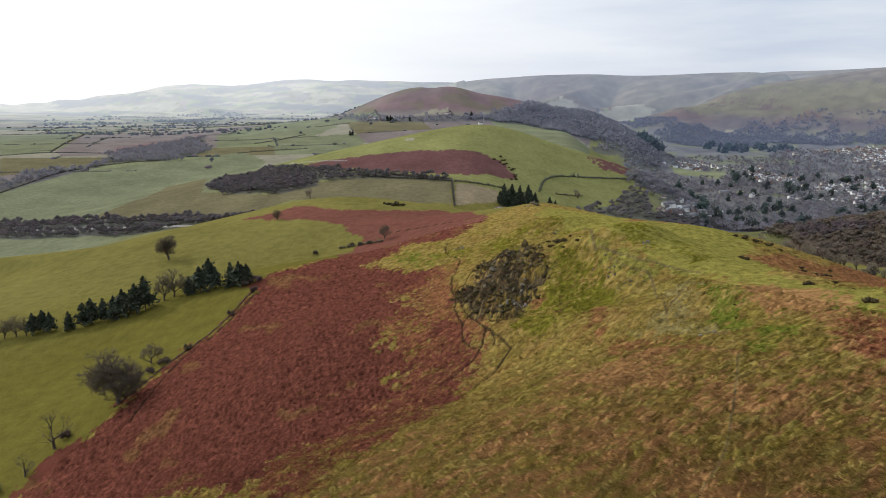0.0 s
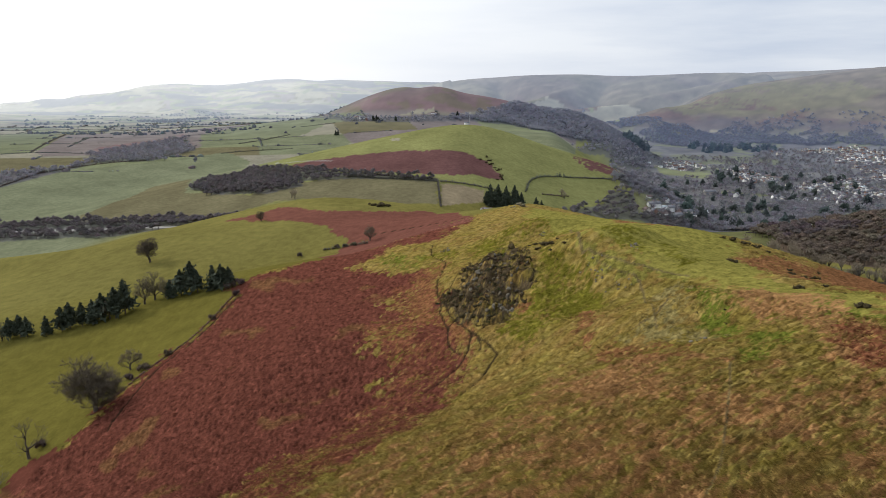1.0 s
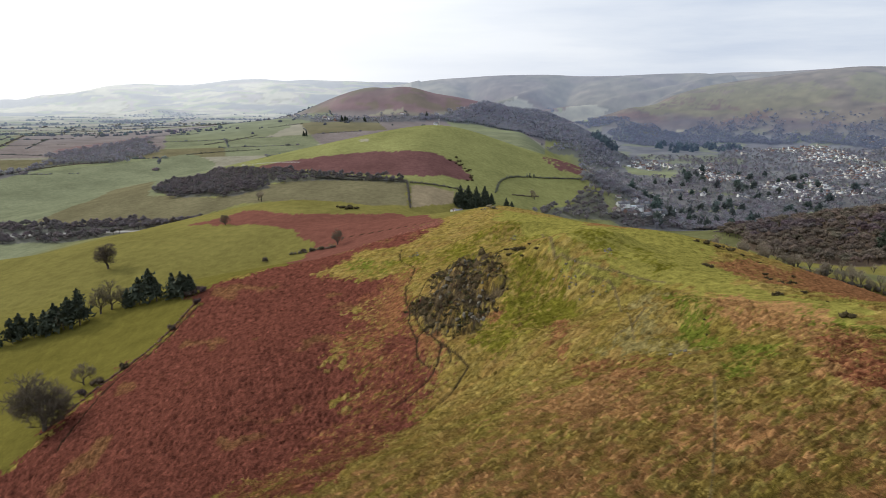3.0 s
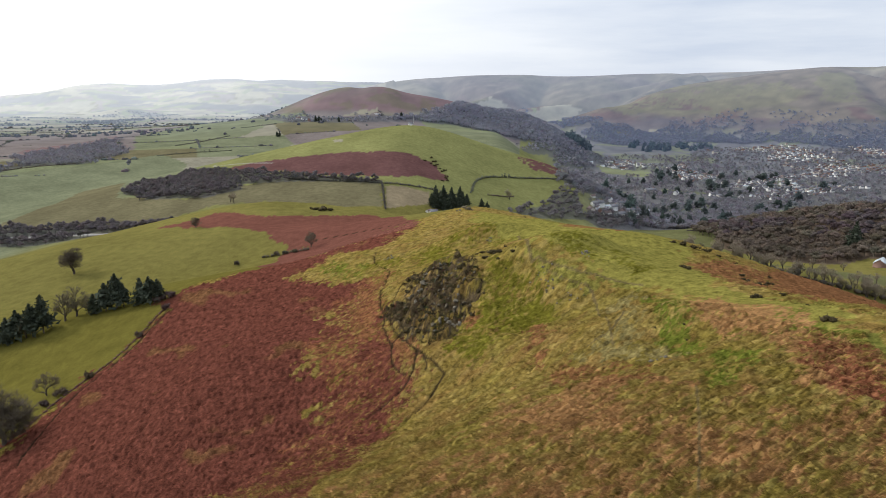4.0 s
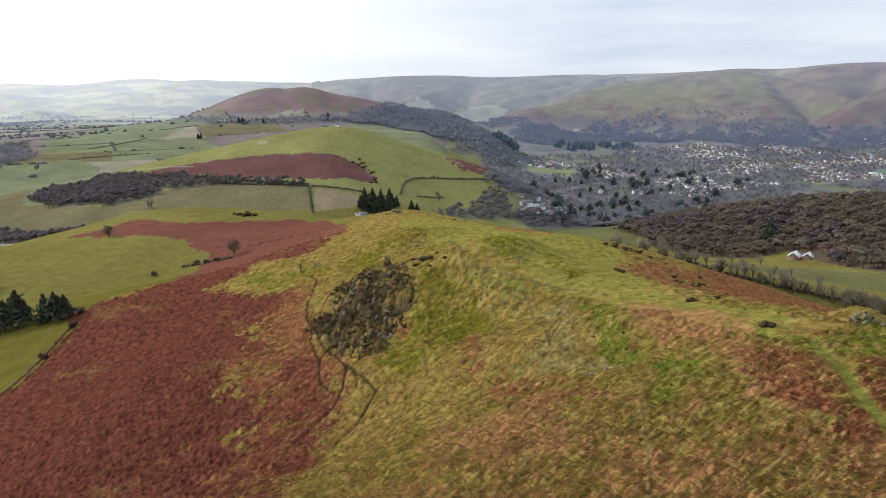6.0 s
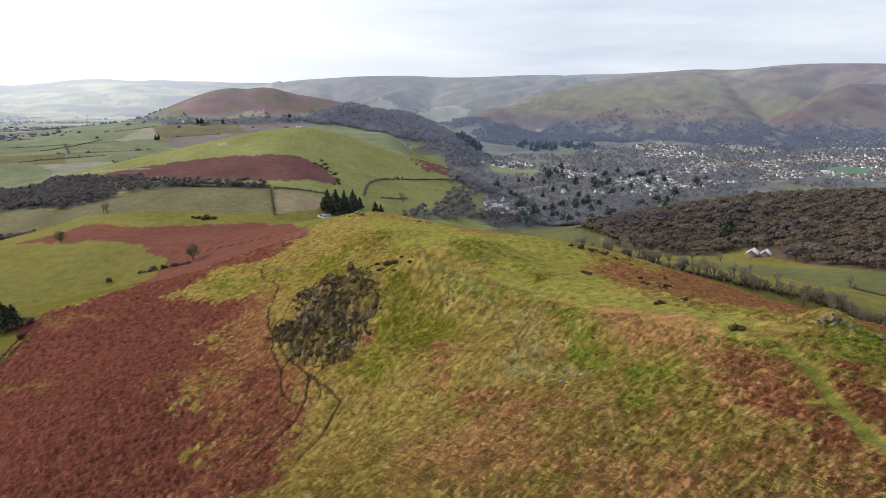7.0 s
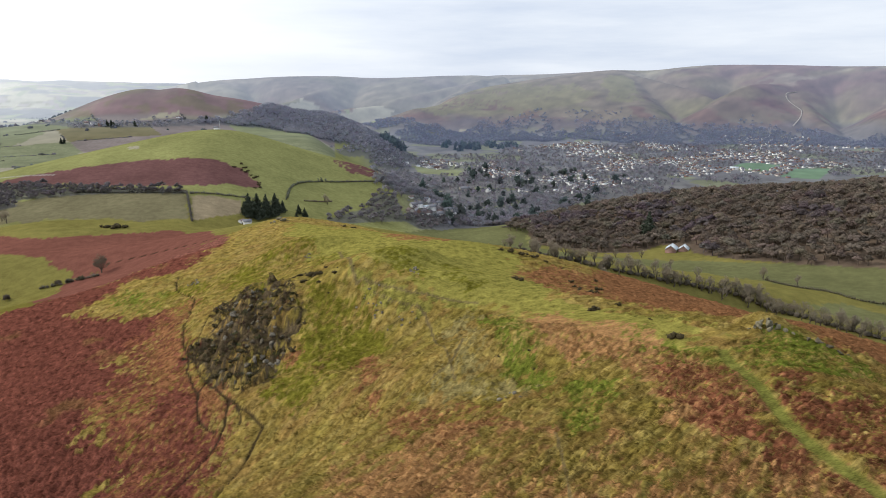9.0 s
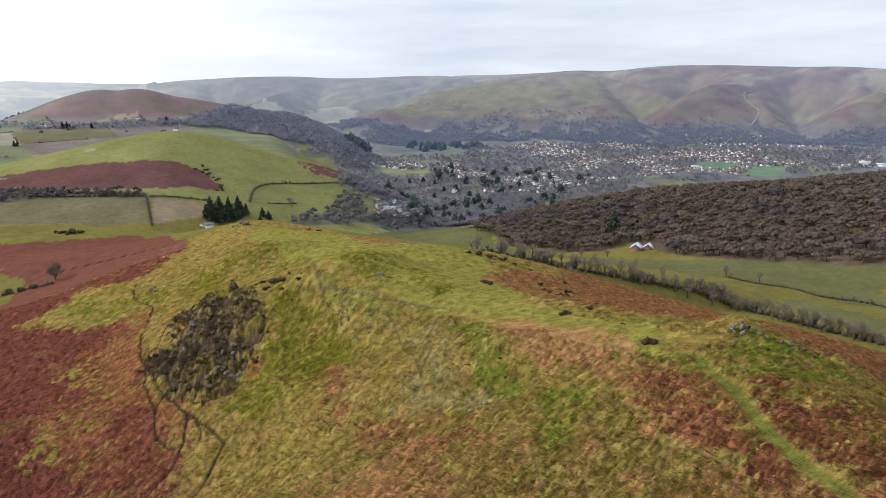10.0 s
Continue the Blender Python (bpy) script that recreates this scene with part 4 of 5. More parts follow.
def clump_tree(rng, twigs, thin):
    """A leafless tree for woods, one unit high: stem, and a rounded crown of twiggy lobes."""
    bits = [tube([(0, 0, -.1), (.01, 0, .45)], [.025, .018], 4)]
    for k in range(8):
        a, out = 2.4 * k + rng.uniform(-.5, .5), 0.0 if k == 0 else rng.uniform(.13, .25)
        o = np.array([out * math.cos(a), out * math.sin(a), .74 - 4.2 * out * out + rng.uniform(-.10, .05)])
        w = rng.uniform(.12, .17)
        c = lumpy(BALL_1, rng, w * .85, w * .85, w * .85, .5)
        bits += [(c[0] + o, c[1]), sprays(rng, twigs // 8, o + (0, 0, .02), w * 1.08, w * 1.1, .10, thin)]
    return joined(bits)


def far_tree(rng):
    """A tree for distant woods: a ragged domed crown."""
    bits = [tube([(0, 0, -.1), (0, 0, .5)], [.05, .03], 3)]
    for k in range(4):
        a = 1.6 * k + rng.uniform(-.5, .5)
        bits.append(sprays(rng, 16, np.array([.17 * math.cos(a), .17 * math.sin(a), rng.uniform(.42, .72)]), .19, .22, .26, .055))
    return joined(bits)


def spread_over(corners, spacing, rng, fray=0.0):
    """Uneven points that fill an outline, which may be frayed."""
    lo, hi = corners.min(0) - fray, corners.max(0) + fray
    gx, gy = np.meshgrid(np.arange(lo[0], hi[0], spacing), np.arange(lo[1], hi[1], spacing))
    p = np.stack([gx.ravel(), gy.ravel()], 1) + rng.uniform(-.45, .45, (gx.size, 2)) * spacing
    wx, wy = (2.4 * fray * (mottle(p[:, 0], p[:, 1], 1.6 * fray + 1, q) - .5) for q in (411, 412))
    return p[inside(p[:, 0] + wx, p[:, 1] + wy, corners)]


def stand(name, variants, xy, sizes, colours, rng, label, category, mat, sink=0.0, spread=1.0, swing=3.1416):
    """Many alike plants in one mesh."""
    z = footing(xy[:, 0], xy[:, 1]) - sink
    vs, fs, ts, n = [], [], [], 0
    which = rng.integers(0, len(variants), len(xy))
    for k, (v, f) in enumerate(variants):
        m = np.nonzero(which == k)[0]
        if not len(m):
            continue
        a = rng.uniform(-swing, swing, len(m))
        c, s = np.cos(a), np.sin(a)
        x = v[None, :, 0] * c[:, None] - v[None, :, 1] * s[:, None]
        y = v[None, :, 0] * s[:, None] + v[None, :, 1] * c[:, None]
        h = sizes[m][:, None]
        w = h * spread * rng.uniform(.85, 1.2, len(m))[:, None]
        p = np.stack([x * w + xy[m, 0][:, None], y * w + xy[m, 1][:, None], np.broadcast_to(v[None, :, 2] * h, x.shape) + z[m][:, None]], -1)
        vs.append(p.reshape(-1, 3))
        fs.append((f[None] + (np.arange(len(m)) * len(v))[:, None, None]).reshape(-1, 3) + n)
        n += p.shape[0] * p.shape[1]
        ts.append(np.repeat(colours[m], len(v), 0))
    me = tri_mesh(name, np.concatenate(vs), np.concatenate(fs), mat, np.concatenate(ts), smooth=True)
    return tagged(new(name, me), label, category, kind="stuff")


def shades(rng, n, base, spread=.3, warm=.08):
    k = 1 + rng.uniform(-spread, spread, (n, 1))
    return np.clip(np.array(base) * k * (1 + rng.normal(0, warm, (n, 3))), .005, .9)


# ---- woods ----
rng = np.random.default_rng(7)
NEAR_CLUMPS = [clump_tree(rng, 264, .021) for _ in range(7)]
EDGE_CLUMPS = [clump_tree(rng, 160, .029) for _ in range(7)]
FAR_CLUMPS = [far_tree(rng) for _ in range(8)]
FIR_CLUMPS = []
for _ in range(4):
    (tv, tf), (bv, bf) = pine_meshes(rng, 1.0, .22, True)
    keep = rng.choice(len(bf), 110, replace=False)
    cone = lumpy(BALL_1, rng, .17, .17, .46, .35)
    FIR_CLUMPS.append(joined([(bv, bf[keep]), (cone[0] + (0, 0, .47), cone[1])]))
# EVERGREEN stands far off in the town and is lightened for haze
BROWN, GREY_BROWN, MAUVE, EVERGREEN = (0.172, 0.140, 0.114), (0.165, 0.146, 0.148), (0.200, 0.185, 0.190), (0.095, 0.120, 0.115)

# far trees, paler and bluer than near ones: haze put into the twig colour
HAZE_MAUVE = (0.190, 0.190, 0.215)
VALE_HAZE = (0.250, 0.245, 0.275)
FLANK_HAZE = (0.295, 0.285, 0.310)
WOOD_EDGE = np.array([(275, 885), (292, 850), (289, 781), (321, 690), (360, 680), (395, 690), (407, 600), (425, 560), (450, 506), (487, 446), (560, 370), (640, 250),
                      (860, 290), (840, 520), (760, 690), (680, 800), (590, 890), (480, 935), (380, 950), (300, 930)], float)
xy = spread_over(WOOD_EDGE, 10.5, rng, 6)
xy = xy[np.hypot(xy[:, 0] - 392, xy[:, 1] - 652) > 24]
stand("hill_wood", NEAR_CLUMPS, xy, rng.uniform(9, 16, len(xy)), shades(rng, len(xy), BROWN, .1, .02) * np.where(mottle(xy[:, 0], xy[:, 1], 90, 77) > .56, 1, 0)[:, None] * (-.10, -.10, .12) + shades(rng, len(xy), BROWN, .22, .03), rng, "leafless brown winter woodland covering a rounded hill", "woodland", TWIGS, spread=1.35)
for kind, tall, spacing, corners in WOODS:
    near = np.hypot(*corners.mean(0)) < 1200
    xy = spread_over(corners, spacing, rng, 9 if near else 38)
    for way, wide, line in TRACKS:
        if way == "lane":
            xy = xy[off_line(xy[:, 0], xy[:, 1], line) > wide]
    if corners[:, 1].max() > 3000:
        xy = xy[land(xy[:, 0], xy[:, 1]) < 78 + 185 * mottle(xy[:, 0], xy[:, 1], 240, 421)]
        xy = xy[(mottle(xy[:, 0], xy[:, 1], 70, 423) > .30) & (rng.random(len(xy)) < 1.1 - step(90, 190, land(xy[:, 0], xy[:, 1])))]
    if len(xy) < 3:
        continue
    stand("wood", EDGE_CLUMPS if near else FAR_CLUMPS, xy, tall * rng.uniform(.75, 1.3, len(xy)), shades(rng, len(xy), GREY_BROWN if kind == "bare" else MAUVE if near else VALE_HAZE if np.hypot(*corners.mean(0)) < 1900 else FLANK_HAZE if corners[:, 1].max() < 2600 else HAZE_MAUVE, .14, .03),
          rng, "belt of leafless grey-brown trees between fields" if near else "distant leafless mauve-grey wood on a slope", "woodland", TWIGS if near else HAZED_WOOD if np.hypot(*corners.mean(0)) > 2000 else FAR_TWIGS, spread=1.3 if near else 1.5)
for kind, number, tall, corners in BELTS:
    xy = spread_over(corners, 10, rng)
    fir = kind == "evergreen"
    for field in ZONES:
        if field[0] in ("emerald", "meadow", "vale", "meadow_far", "straw_far"):
            xy = xy[~inside(xy[:, 0], xy[:, 1], field[3])]
    if not fir:
        xy = xy[(np.hypot(xy[:, 0], xy[:, 1]) < 1950) | (mottle(xy[:, 0], xy[:, 1], 130, 301, 2) < .52) | (mottle(xy[:, 0], xy[:, 1], 420, 305, 2) < .40)]
    xy = xy[rng.choice(len(xy), min(len(xy), number * (2 if fir else 15)), replace=False)]
    stand("evergreen_trees" if fir else "garden_trees", FIR_CLUMPS if fir else FAR_CLUMPS, xy, tall * rng.uniform(.7, 1.5, len(xy)), shades(rng, len(xy), EVERGREEN if fir else HAZE_MAUVE if corners[:, 1].min() > 2000 else VALE_HAZE, .22, .04), rng,
          "dark evergreen trees standing among the town's houses" if fir else "bare garden trees between houses of the valley town", "trees", HAZED_WOOD if corners[:, 1].min() > 2000 else FAR_TWIGS, spread=1.0 if fir else 1.35)

# hedgerows of the plain, along the edges of its fields
ends = []
for j in range(-20, 54):
    v0 = j * FIELD_DEEP
    shift = 3 * float(lattice(np.array([j]), np.array([j]), 5)[0])
    us = np.arange(-6000, 6000, 3.6)
    ends.append(np.stack([us, np.full(len(us), v0)], 1))
    for i in range(-36, 36):
        vv = np.arange(v0, v0 + FIELD_DEEP, 3.6)
        ends.append(np.stack([np.full(len(vv), (i - shift) * FIELD_LONG), vv], 1))
uv = np.concatenate(ends) + rng.normal(0, 1.0, (sum(map(len, ends)), 2))
xy = np.stack([uv[:, 0] * math.cos(FIELD_TURN) - uv[:, 1] * math.sin(FIELD_TURN), uv[:, 0] * math.sin(FIELD_TURN) + uv[:, 1] * math.cos(FIELD_TURN)], 1)
r, b = np.hypot(xy[:, 0], xy[:, 1]), np.arctan2(xy[:, 0], xy[:, 1])
xy = xy[(r > 1450) & (r < 2900) & (b > -.75) & (xy[:, 0] < .05 * xy[:, 1] - 420) & (land(xy[:, 0], xy[:, 1]) < 238) & (mottle(xy[:, 0], xy[:, 1], 160, 5) > .47)]
size = rng.uniform(1.6, 3.0, len(xy)) * np.where(rng.random(len(xy)) < .07, 2.8, 1)
# pale grey tint: haze over the plain put into the twig colour
stand("hedgerows", [lumpy(BALL_1, rng, .8, .8, .7, .5) for _ in range(5)], xy, size, shades(rng, len(xy), (0.195, 0.195, 0.190), .2), rng, "grey-brown hedgerows and trees dividing a patchwork plain", "hedges", TWIGS)

# trees and copses of the far plain
gx = rng.uniform(-3400, 60, 26000)
gy = rng.uniform(1900, 4700, 26000)
lie = mottle(gx + .25 * gy, (gy - .25 * gx) * 2.6, 420, 431)
keep = (lie > .60) | ((np.abs(lie - .5) < .012) & (rng.random(len(gx)) < .6))
keep &= (gx < -.06 * gy - 60) & (np.hypot(gx, gy) < 3900) & (np.hypot(gx, gy) > 2050) & (gx > -.8 * gy) & (np.hypot(gx + 350, (gy - 2450)) > 330)
xy = np.stack([gx, gy], 1)[keep]
stand("plain_trees", [lumpy(BALL_1, rng, .6, .6, .7, .5) for _ in range(5)], xy, rng.uniform(5, 11, len(xy)), shades(rng, len(xy), (0.080, 0.080, 0.085), .25), rng, "scattered leafless trees and copses across a hazy plain", "trees", HAZED_WOOD)

# ---- hedges ----
for tall, wide, line in HEDGES:
    ln = np.concatenate([[0], np.cumsum(np.hypot(*np.diff(line[:, :2], axis=0).T))])
    s = np.arange(0, ln[-1], wide * .62)
    x = np.interp(s, ln, line[:, 0]) + rng.normal(0, .25, len(s))
    y = np.interp(s, ln, line[:, 1]) + rng.normal(0, .25, len(s))
    z = footing(x, y)
    bits = []
    for px, py, pz in zip(x, y, z):
        h = tall * rng.uniform(.6, 1.15) * (1.9 if rng.random() < .07 else 1)
        c = lumpy(BALL_1, rng, wide * .30, wide * .30, h * .34, .5)
        bits += [(c[0] + (px, py, pz + h * .34), c[1]), sprays(rng, 46, np.array([px, py, pz + h * .45]), wide * .5, h * .45, .3 * h, .025 * h, .5)]
    v, f = joined(bits)
    v = v - (x[0], y[0], 0)
    # hedges past 700 m are greyer, with distance haze in their tint
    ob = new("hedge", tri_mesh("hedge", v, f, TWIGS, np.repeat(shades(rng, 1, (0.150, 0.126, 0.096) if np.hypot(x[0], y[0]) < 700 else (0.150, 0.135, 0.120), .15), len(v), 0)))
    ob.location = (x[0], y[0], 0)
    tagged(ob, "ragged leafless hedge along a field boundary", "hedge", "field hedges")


# ---- single trees ----
def bare_tree(x, y, tall, wide, twigs, kids, label, group="", tone=1.0):
    t = thing("bare_tree", (x, y, height(x, y)), label, "tree", group, rng.uniform(0, 360))
    (lv, lf), (cv, cf) = bare_tree_meshes(rng, tall, wide, twigs, kids)
    part("trunk", tri_mesh("trunk", lv, lf, BARK, smooth=True), t)
    part("crown", tri_mesh("crown", cv, cf, TWIGS, np.repeat(shades(rng, 1, (0.150 * tone, 0.130 * tone, 0.098 * tone), .1, .02), len(cv), 0)), t, "fine leafless grey-brown twigs")
    return t


def stands_again(ob, x, y, size):
    m = pose(x, y, height(x, y), 0, 0, rng.uniform(0, 360)) @ Matrix.Diagonal((size, size, size * rng.uniform(.9, 1.1), 1))
    c = copy_thing(ob, Matrix.Identity(4))
    c.matrix_basis = m
    return c


bare_tree(-153, 192, 23.5, 1.3, 20, (6, 5, 4, 3, 3), "large spreading leafless oak beside a bracken slope", "", .85)
bare_tree(-160, 226, 10.0, 1.0, 8, (5, 4, 3, 3, 2), "small leafless tree by the field fence")
thorn = bare_tree(-164, 171, 14.0, .9, 4, (3, 3, 3, 2, 2), "twisted leafless tree at a pasture's edge")
bare_tree(-166, 159, 8.0, .9, 4, (3, 3, 3, 2, 2), "low leafless thorn at a pasture's edge")
lone = bare_tree(-257, 407, 18.0, 1.1, 16, (5, 5, 4, 3, 2), "lone rounded leafless tree in a sheep pasture", "", .7)
birch = bare_tree(-105, 415, 10.5, .85, 11, (4, 4, 3, 3, 2), "slender leafless tree in a bracken hedge bank")
bare_tree(-210, 489, 8.5, 1.1, 9, (5, 4, 3, 3, 2), "small dark leafless tree on the pasture's brow")
row = bare_tree(-196, 298, 14.0, .85, 11, (4, 4, 3, 3, 2), "tall leafless tree in a pine windbreak", "windbreak trees")
for x, y, s in ((-192, 301, 1.05), (-210, 289, .7), (-186, 301, .75), (-179, 300, .7), (-280, 283, .8), (-274, 284, .85), (-268, 284, .7), (-286, 280, .8)):
    stands_again(row, x, y, s)
ash = bare_tree(235, 406, 13.0, .6, 6, (4, 4, 3, 3, 2), "slender leafless tree in a valley hedgerow", "hedgerow trees", 2.0)
sapling = bare_tree(238, 412, 12.0, .5, 6, (4, 3, 3, 2, 2), "slim leafless sapling in a valley hedgerow", "hedgerow trees", 2.0)
LANE_TREES = along([(140, 432), (185, 415), (235, 408), (286, 404), (310, 383), (321, 343), (335, 300), (350, 240)], 6)
for x, y, _ in np.c_[LANE_TREES, np.zeros(len(LANE_TREES))]:
    for _ in range(4):
        stands_again((ash, sapling)[rng.integers(0, 2)], x + rng.normal(0, 5), y + rng.normal(0, 5), rng.uniform(.5, .95))
for x, y, s in ((185, 395, .9), (217, 425, .8), (306, 544, .9), (316, 640, .9), (345, 640, .8), (388, 470, .8), (380, 500, .9), (40, 945, 1.0), (44, 938, .9), (-293, 800, 1.1), (-300, 806, .9), (330, 560, .8)):
    stands_again(ash, x, y, s)

pine = []
for k in range(4):
    t = thing("pine_tree", (0, 0, 0), "dark bushy pine in a windbreak row", "tree", "windbreak trees")
    trunk, boughs = pine_meshes(rng, 13.5, rng.uniform(3.4, 4.6), k == 3)
    part("trunk", tri_mesh("trunk", *trunk, BARK, smooth=True), t)
    part("crown", tri_mesh("crown", *boughs, NEEDLES), t, "dense dark green needles")
    pine.append(t)
PINE_ROW = ((-264, 285, .85), (-259, 286, .9), (-254, 285, .8), (-243, 285, .75), (-235, 286, .95), (-231, 287, 1.0), (-224, 287, .85), (-218, 287, 1.0), (-214, 289, 1.15),
            (-206, 288, 1.2), (-202, 290, 1.25), (-182, 299, .8), (-176, 299, 1.05), (-171, 300, 1.2), (-167, 299, .9), (-158, 298, .95), (-153, 297, 1.0), (-149, 297, .8))
for k, (x, y, s) in enumerate(PINE_ROW):
    if k < 4:
        pine[k].matrix_basis = pose(x, y, height(x, y), 0, 0, 70 * k) @ Matrix.Diagonal((s, s, s, 1))
    else:
        stands_again(pine[k % 4], x, y, s)
fir = thing("spruce_tree", (-50, 820, height(-50, 820)), "tall dark spruce in a shelter clump", "tree", "spruce clump", 0)
trunk, boughs = pine_meshes(rng, 20.0, 5.4, True)
part("trunk", tri_mesh("trunk", *trunk, BARK, smooth=True), fir)
part("crown", tri_mesh("crown", *boughs, NEEDLES), fir, "dense dark green needles")
for x, y, s in ((-56, 821, .9), (-46, 823, 1.0), (-40, 820, .95), (-35, 829, 1.0), (-29, 834, 1.05), (-24, 844, .9), (-19, 857, .85), (-14, 866, .8), (-52, 834, 1.1), (-43, 845, 1.05),
                (-33, 853, 1.0), (-23, 867, .95), (5, 872, .7), (12, 868, .6), (2, 850, .55), (396, 722, 1.5)):
    stands_again(fir, x, y, s)
for x, y, s in ((-558, 1894, .8), (-552, 1899, .7), (-500, 2110, 1.0), (-490, 2114, .9), (-480, 2100, .8), (-250, 2235, 1.1), (-430, 2120, .8)):
    stands_again(fir, x, y, s)


# ---- gorse and rocks ----
def gorse_bush(x, y, wide):
    bits = []
    for k in range(6):
        o = np.array([rng.normal(0, .24), rng.normal(0, .2), rng.uniform(.08, .2)]) * wide
        c = lumpy(BALL_1, rng, wide * rng.uniform(.16, .26), wide * rng.uniform(.16, .26), wide * rng.uniform(.12, .2), .7)
        sp = spikes(rng, c[0], 60, wide * .12, .05, .7)
        bits += [(c[0] + o, c[1]), (sp[0] + o, sp[1])]
    v, f = joined(bits)
    ob = new("gorse_bush", tri_mesh("gorse_bush", v, f, GORSE))
    ob.matrix_basis = pose(x, y, height(x, y) - .1, 0, 0, rng.uniform(0, 360))
    return tagged(ob, "dark olive gorse bush on the grassy hill", "bush", "gorse bushes")


for x, y, w in ((58, 184, 2.9), (63, 148, 2.6), (61, 113, 2.9), (66, 225, 2.4), (69, 224, 3.2), (72, 223, 2.6), (76, 221, 3.0), (79, 219, 2.0), (78, 196, 1.8), (90, 205, 1.8),
                (74, 184, 1.6), (72, 176, 2.0), (73, 172, 2.4), (76, 174, 1.6), (82, 186, 2.0), (69, 149, 1.7), (71, 151, 1.2), (84, 216, 1.4), (63, 124, .9), (36, 130, 1.1), (40, 122, .8), (41, 127, .9),
                (29, 422, 3.0), (34, 418, 2.4), (38, 410, 2.2), (44, 400, 2.0), (52, 380, 1.8), (58, 360, 2.2)):
    gorse_bush(x, y, w)
for x, y, w in ((.1, 207.7, 1.4), (2.1, 208, 2.0), (2.6, 201, 2.2), (4.6, 204, 3.0), (5.6, 203.3, 2.4), (6.8, 202, 2.2), (6.6, 198, 1.4), (8.7, 204.5, 1.2), (10.7, 198, 1.8), (11.6, 200, 1.0), (8.6, 192.5, .9),
                (-28.8, 208, 2.4), (-26.6, 205, 2.0), (-25.2, 202, 2.6), (-24, 205, 1.8), (-22.4, 195, 2.4), (-24, 195, 2.2), (-23.7, 231, 2.4), (-20.8, 218, 2.0), (-5.2, 201.4, 2.6), (-4.5, 202, 1.8), (-14.7, 183.7, 2.6),
                (-12.5, 171, 2.8), (-22.4, 210.8, 2.2), (-12.5, 197, 2.4), (-8.1, 194.6, 2.0), (-16.6, 192.7, 2.8), (-1, 177, 2.4), (-18.6, 187, 2.6), (-19.5, 181, 2.4), (-15.5, 176, 2.6), (-9, 170, 2.2), (-10.5, 169, 2.0), (-14, 187, 2.2), (-17, 202, 2.4), (1.2, 190, 2.0), (.4, 186, 2.6), (-1.4, 183, 2.2)):
    gorse_bush(x, y, w)


for x, y in ((-68, 979), (-60, 982), (-55, 968), (-48, 968), (-45, 945), (-43, 929), (-48, 923), (-65, 991), (-77, 984), (-70, 1005), (-62, 975), (-50, 960), (-44, 938)):
    gorse_bush(x, y, rng.uniform(4, 7))


gorse_bush(-126, 541, 9)
gorse_bush(-132, 540, 7)
gorse_bush(-120, 542, 6)


def shrub(x, y, wide, tall, label, base=(0.125, 0.100, 0.078)):
    bits = []
    for _ in range(7):
        c = lumpy(BALL_1, rng, wide * .17, wide * .17, tall * .26, .6)
        o = np.array([rng.uniform(-.3, .3) * wide, rng.uniform(-.3, .3) * wide, tall * rng.uniform(.28, .5)])
        bits += [(c[0] + o, c[1]), tuple(q + o if i == 0 else q for i, q in enumerate(spikes(rng, c[0], 120, wide * .22, .035)))]
    v, f = joined(bits)
    ob = new("shrub", tri_mesh("shrub", v, f, TWIGS, np.repeat(shades(rng, 1, base, .15), len(v), 0)))
    ob.matrix_basis = pose(x, y, height(x, y) - .1, 0, 0, rng.uniform(0, 360))
    return tagged(ob, label, "shrub", "fence shrubs")


for x, y, w, h in ((-168, 152, 7, 5), (-157, 176, 4.5, 3.5), (-148, 215, 4, 3.2), (-146, 222, 5, 3.5), (-141, 232, 4.5, 3), (-136, 262, 4, 3), (-138, 299, 5, 4), (-142, 296, 6, 5), (-133, 283, 5, 3.5),
                   (-155, 205, 5, 3), (-149, 405, 5, 4.5), (-121, 413, 4, 3), (-127, 414, 4.5, 3.4), (-115, 412, 4, 3)):
    shrub(x - (6 if y < 300 else 0), y, w, h, "leafless brown shrub along the bracken fence line")


def rock_mesh(wide, tall, mat):
    c = lumpy(BALL_2, rng, wide * .5, wide * .42, tall * .6, .8)
    v = c[0].copy()
    for _ in range(11):
        n = rng.normal(0, 1, 3)
        n /= np.linalg.norm(n)
        d = v @ n - wide * rng.uniform(.14, .30)
        v -= np.outer(np.maximum(d, 0), n)
    return tri_mesh("rock", v + (0, 0, tall * .2), c[1], mat)


def outcrop(x, y, label, rocks, mat):
    t = thing("rock_outcrop", (x, y, height(x, y)), label, "rocks")
    for dx, dy, w, h in rocks:
        part("rock", rock_mesh(w, h, mat), t, m=pose(dx, dy, height(x + dx, y + dy) - height(x, y), rng.uniform(-12, 12), rng.uniform(-12, 12), rng.uniform(0, 360)))
    return t


outcrop(76, 109.5, "pale grey jointed rock outcrop on the hill crest", ((0, 0, 2.2, 2.6), (1.3, -.6, 1.8, 1.9), (-1.5, .2, 1.9, 1.7), (.6, .9, 1.6, 2.2), (-2.7, -.3, 1.2, 1.0), (2.4, -1.2, 1.3, 1.1), (-.6, -1.1, 1.5, 1.2), (3.3, -1.9, .9, .7), (-.9, .7, 1.1, 2.6), (.3, -.5, 1.0, 3.0), (-2.0, -.9, .9, 1.5), (1.7, .3, .9, 2.0), (-3.4, .3, .8, .8)), STONE)
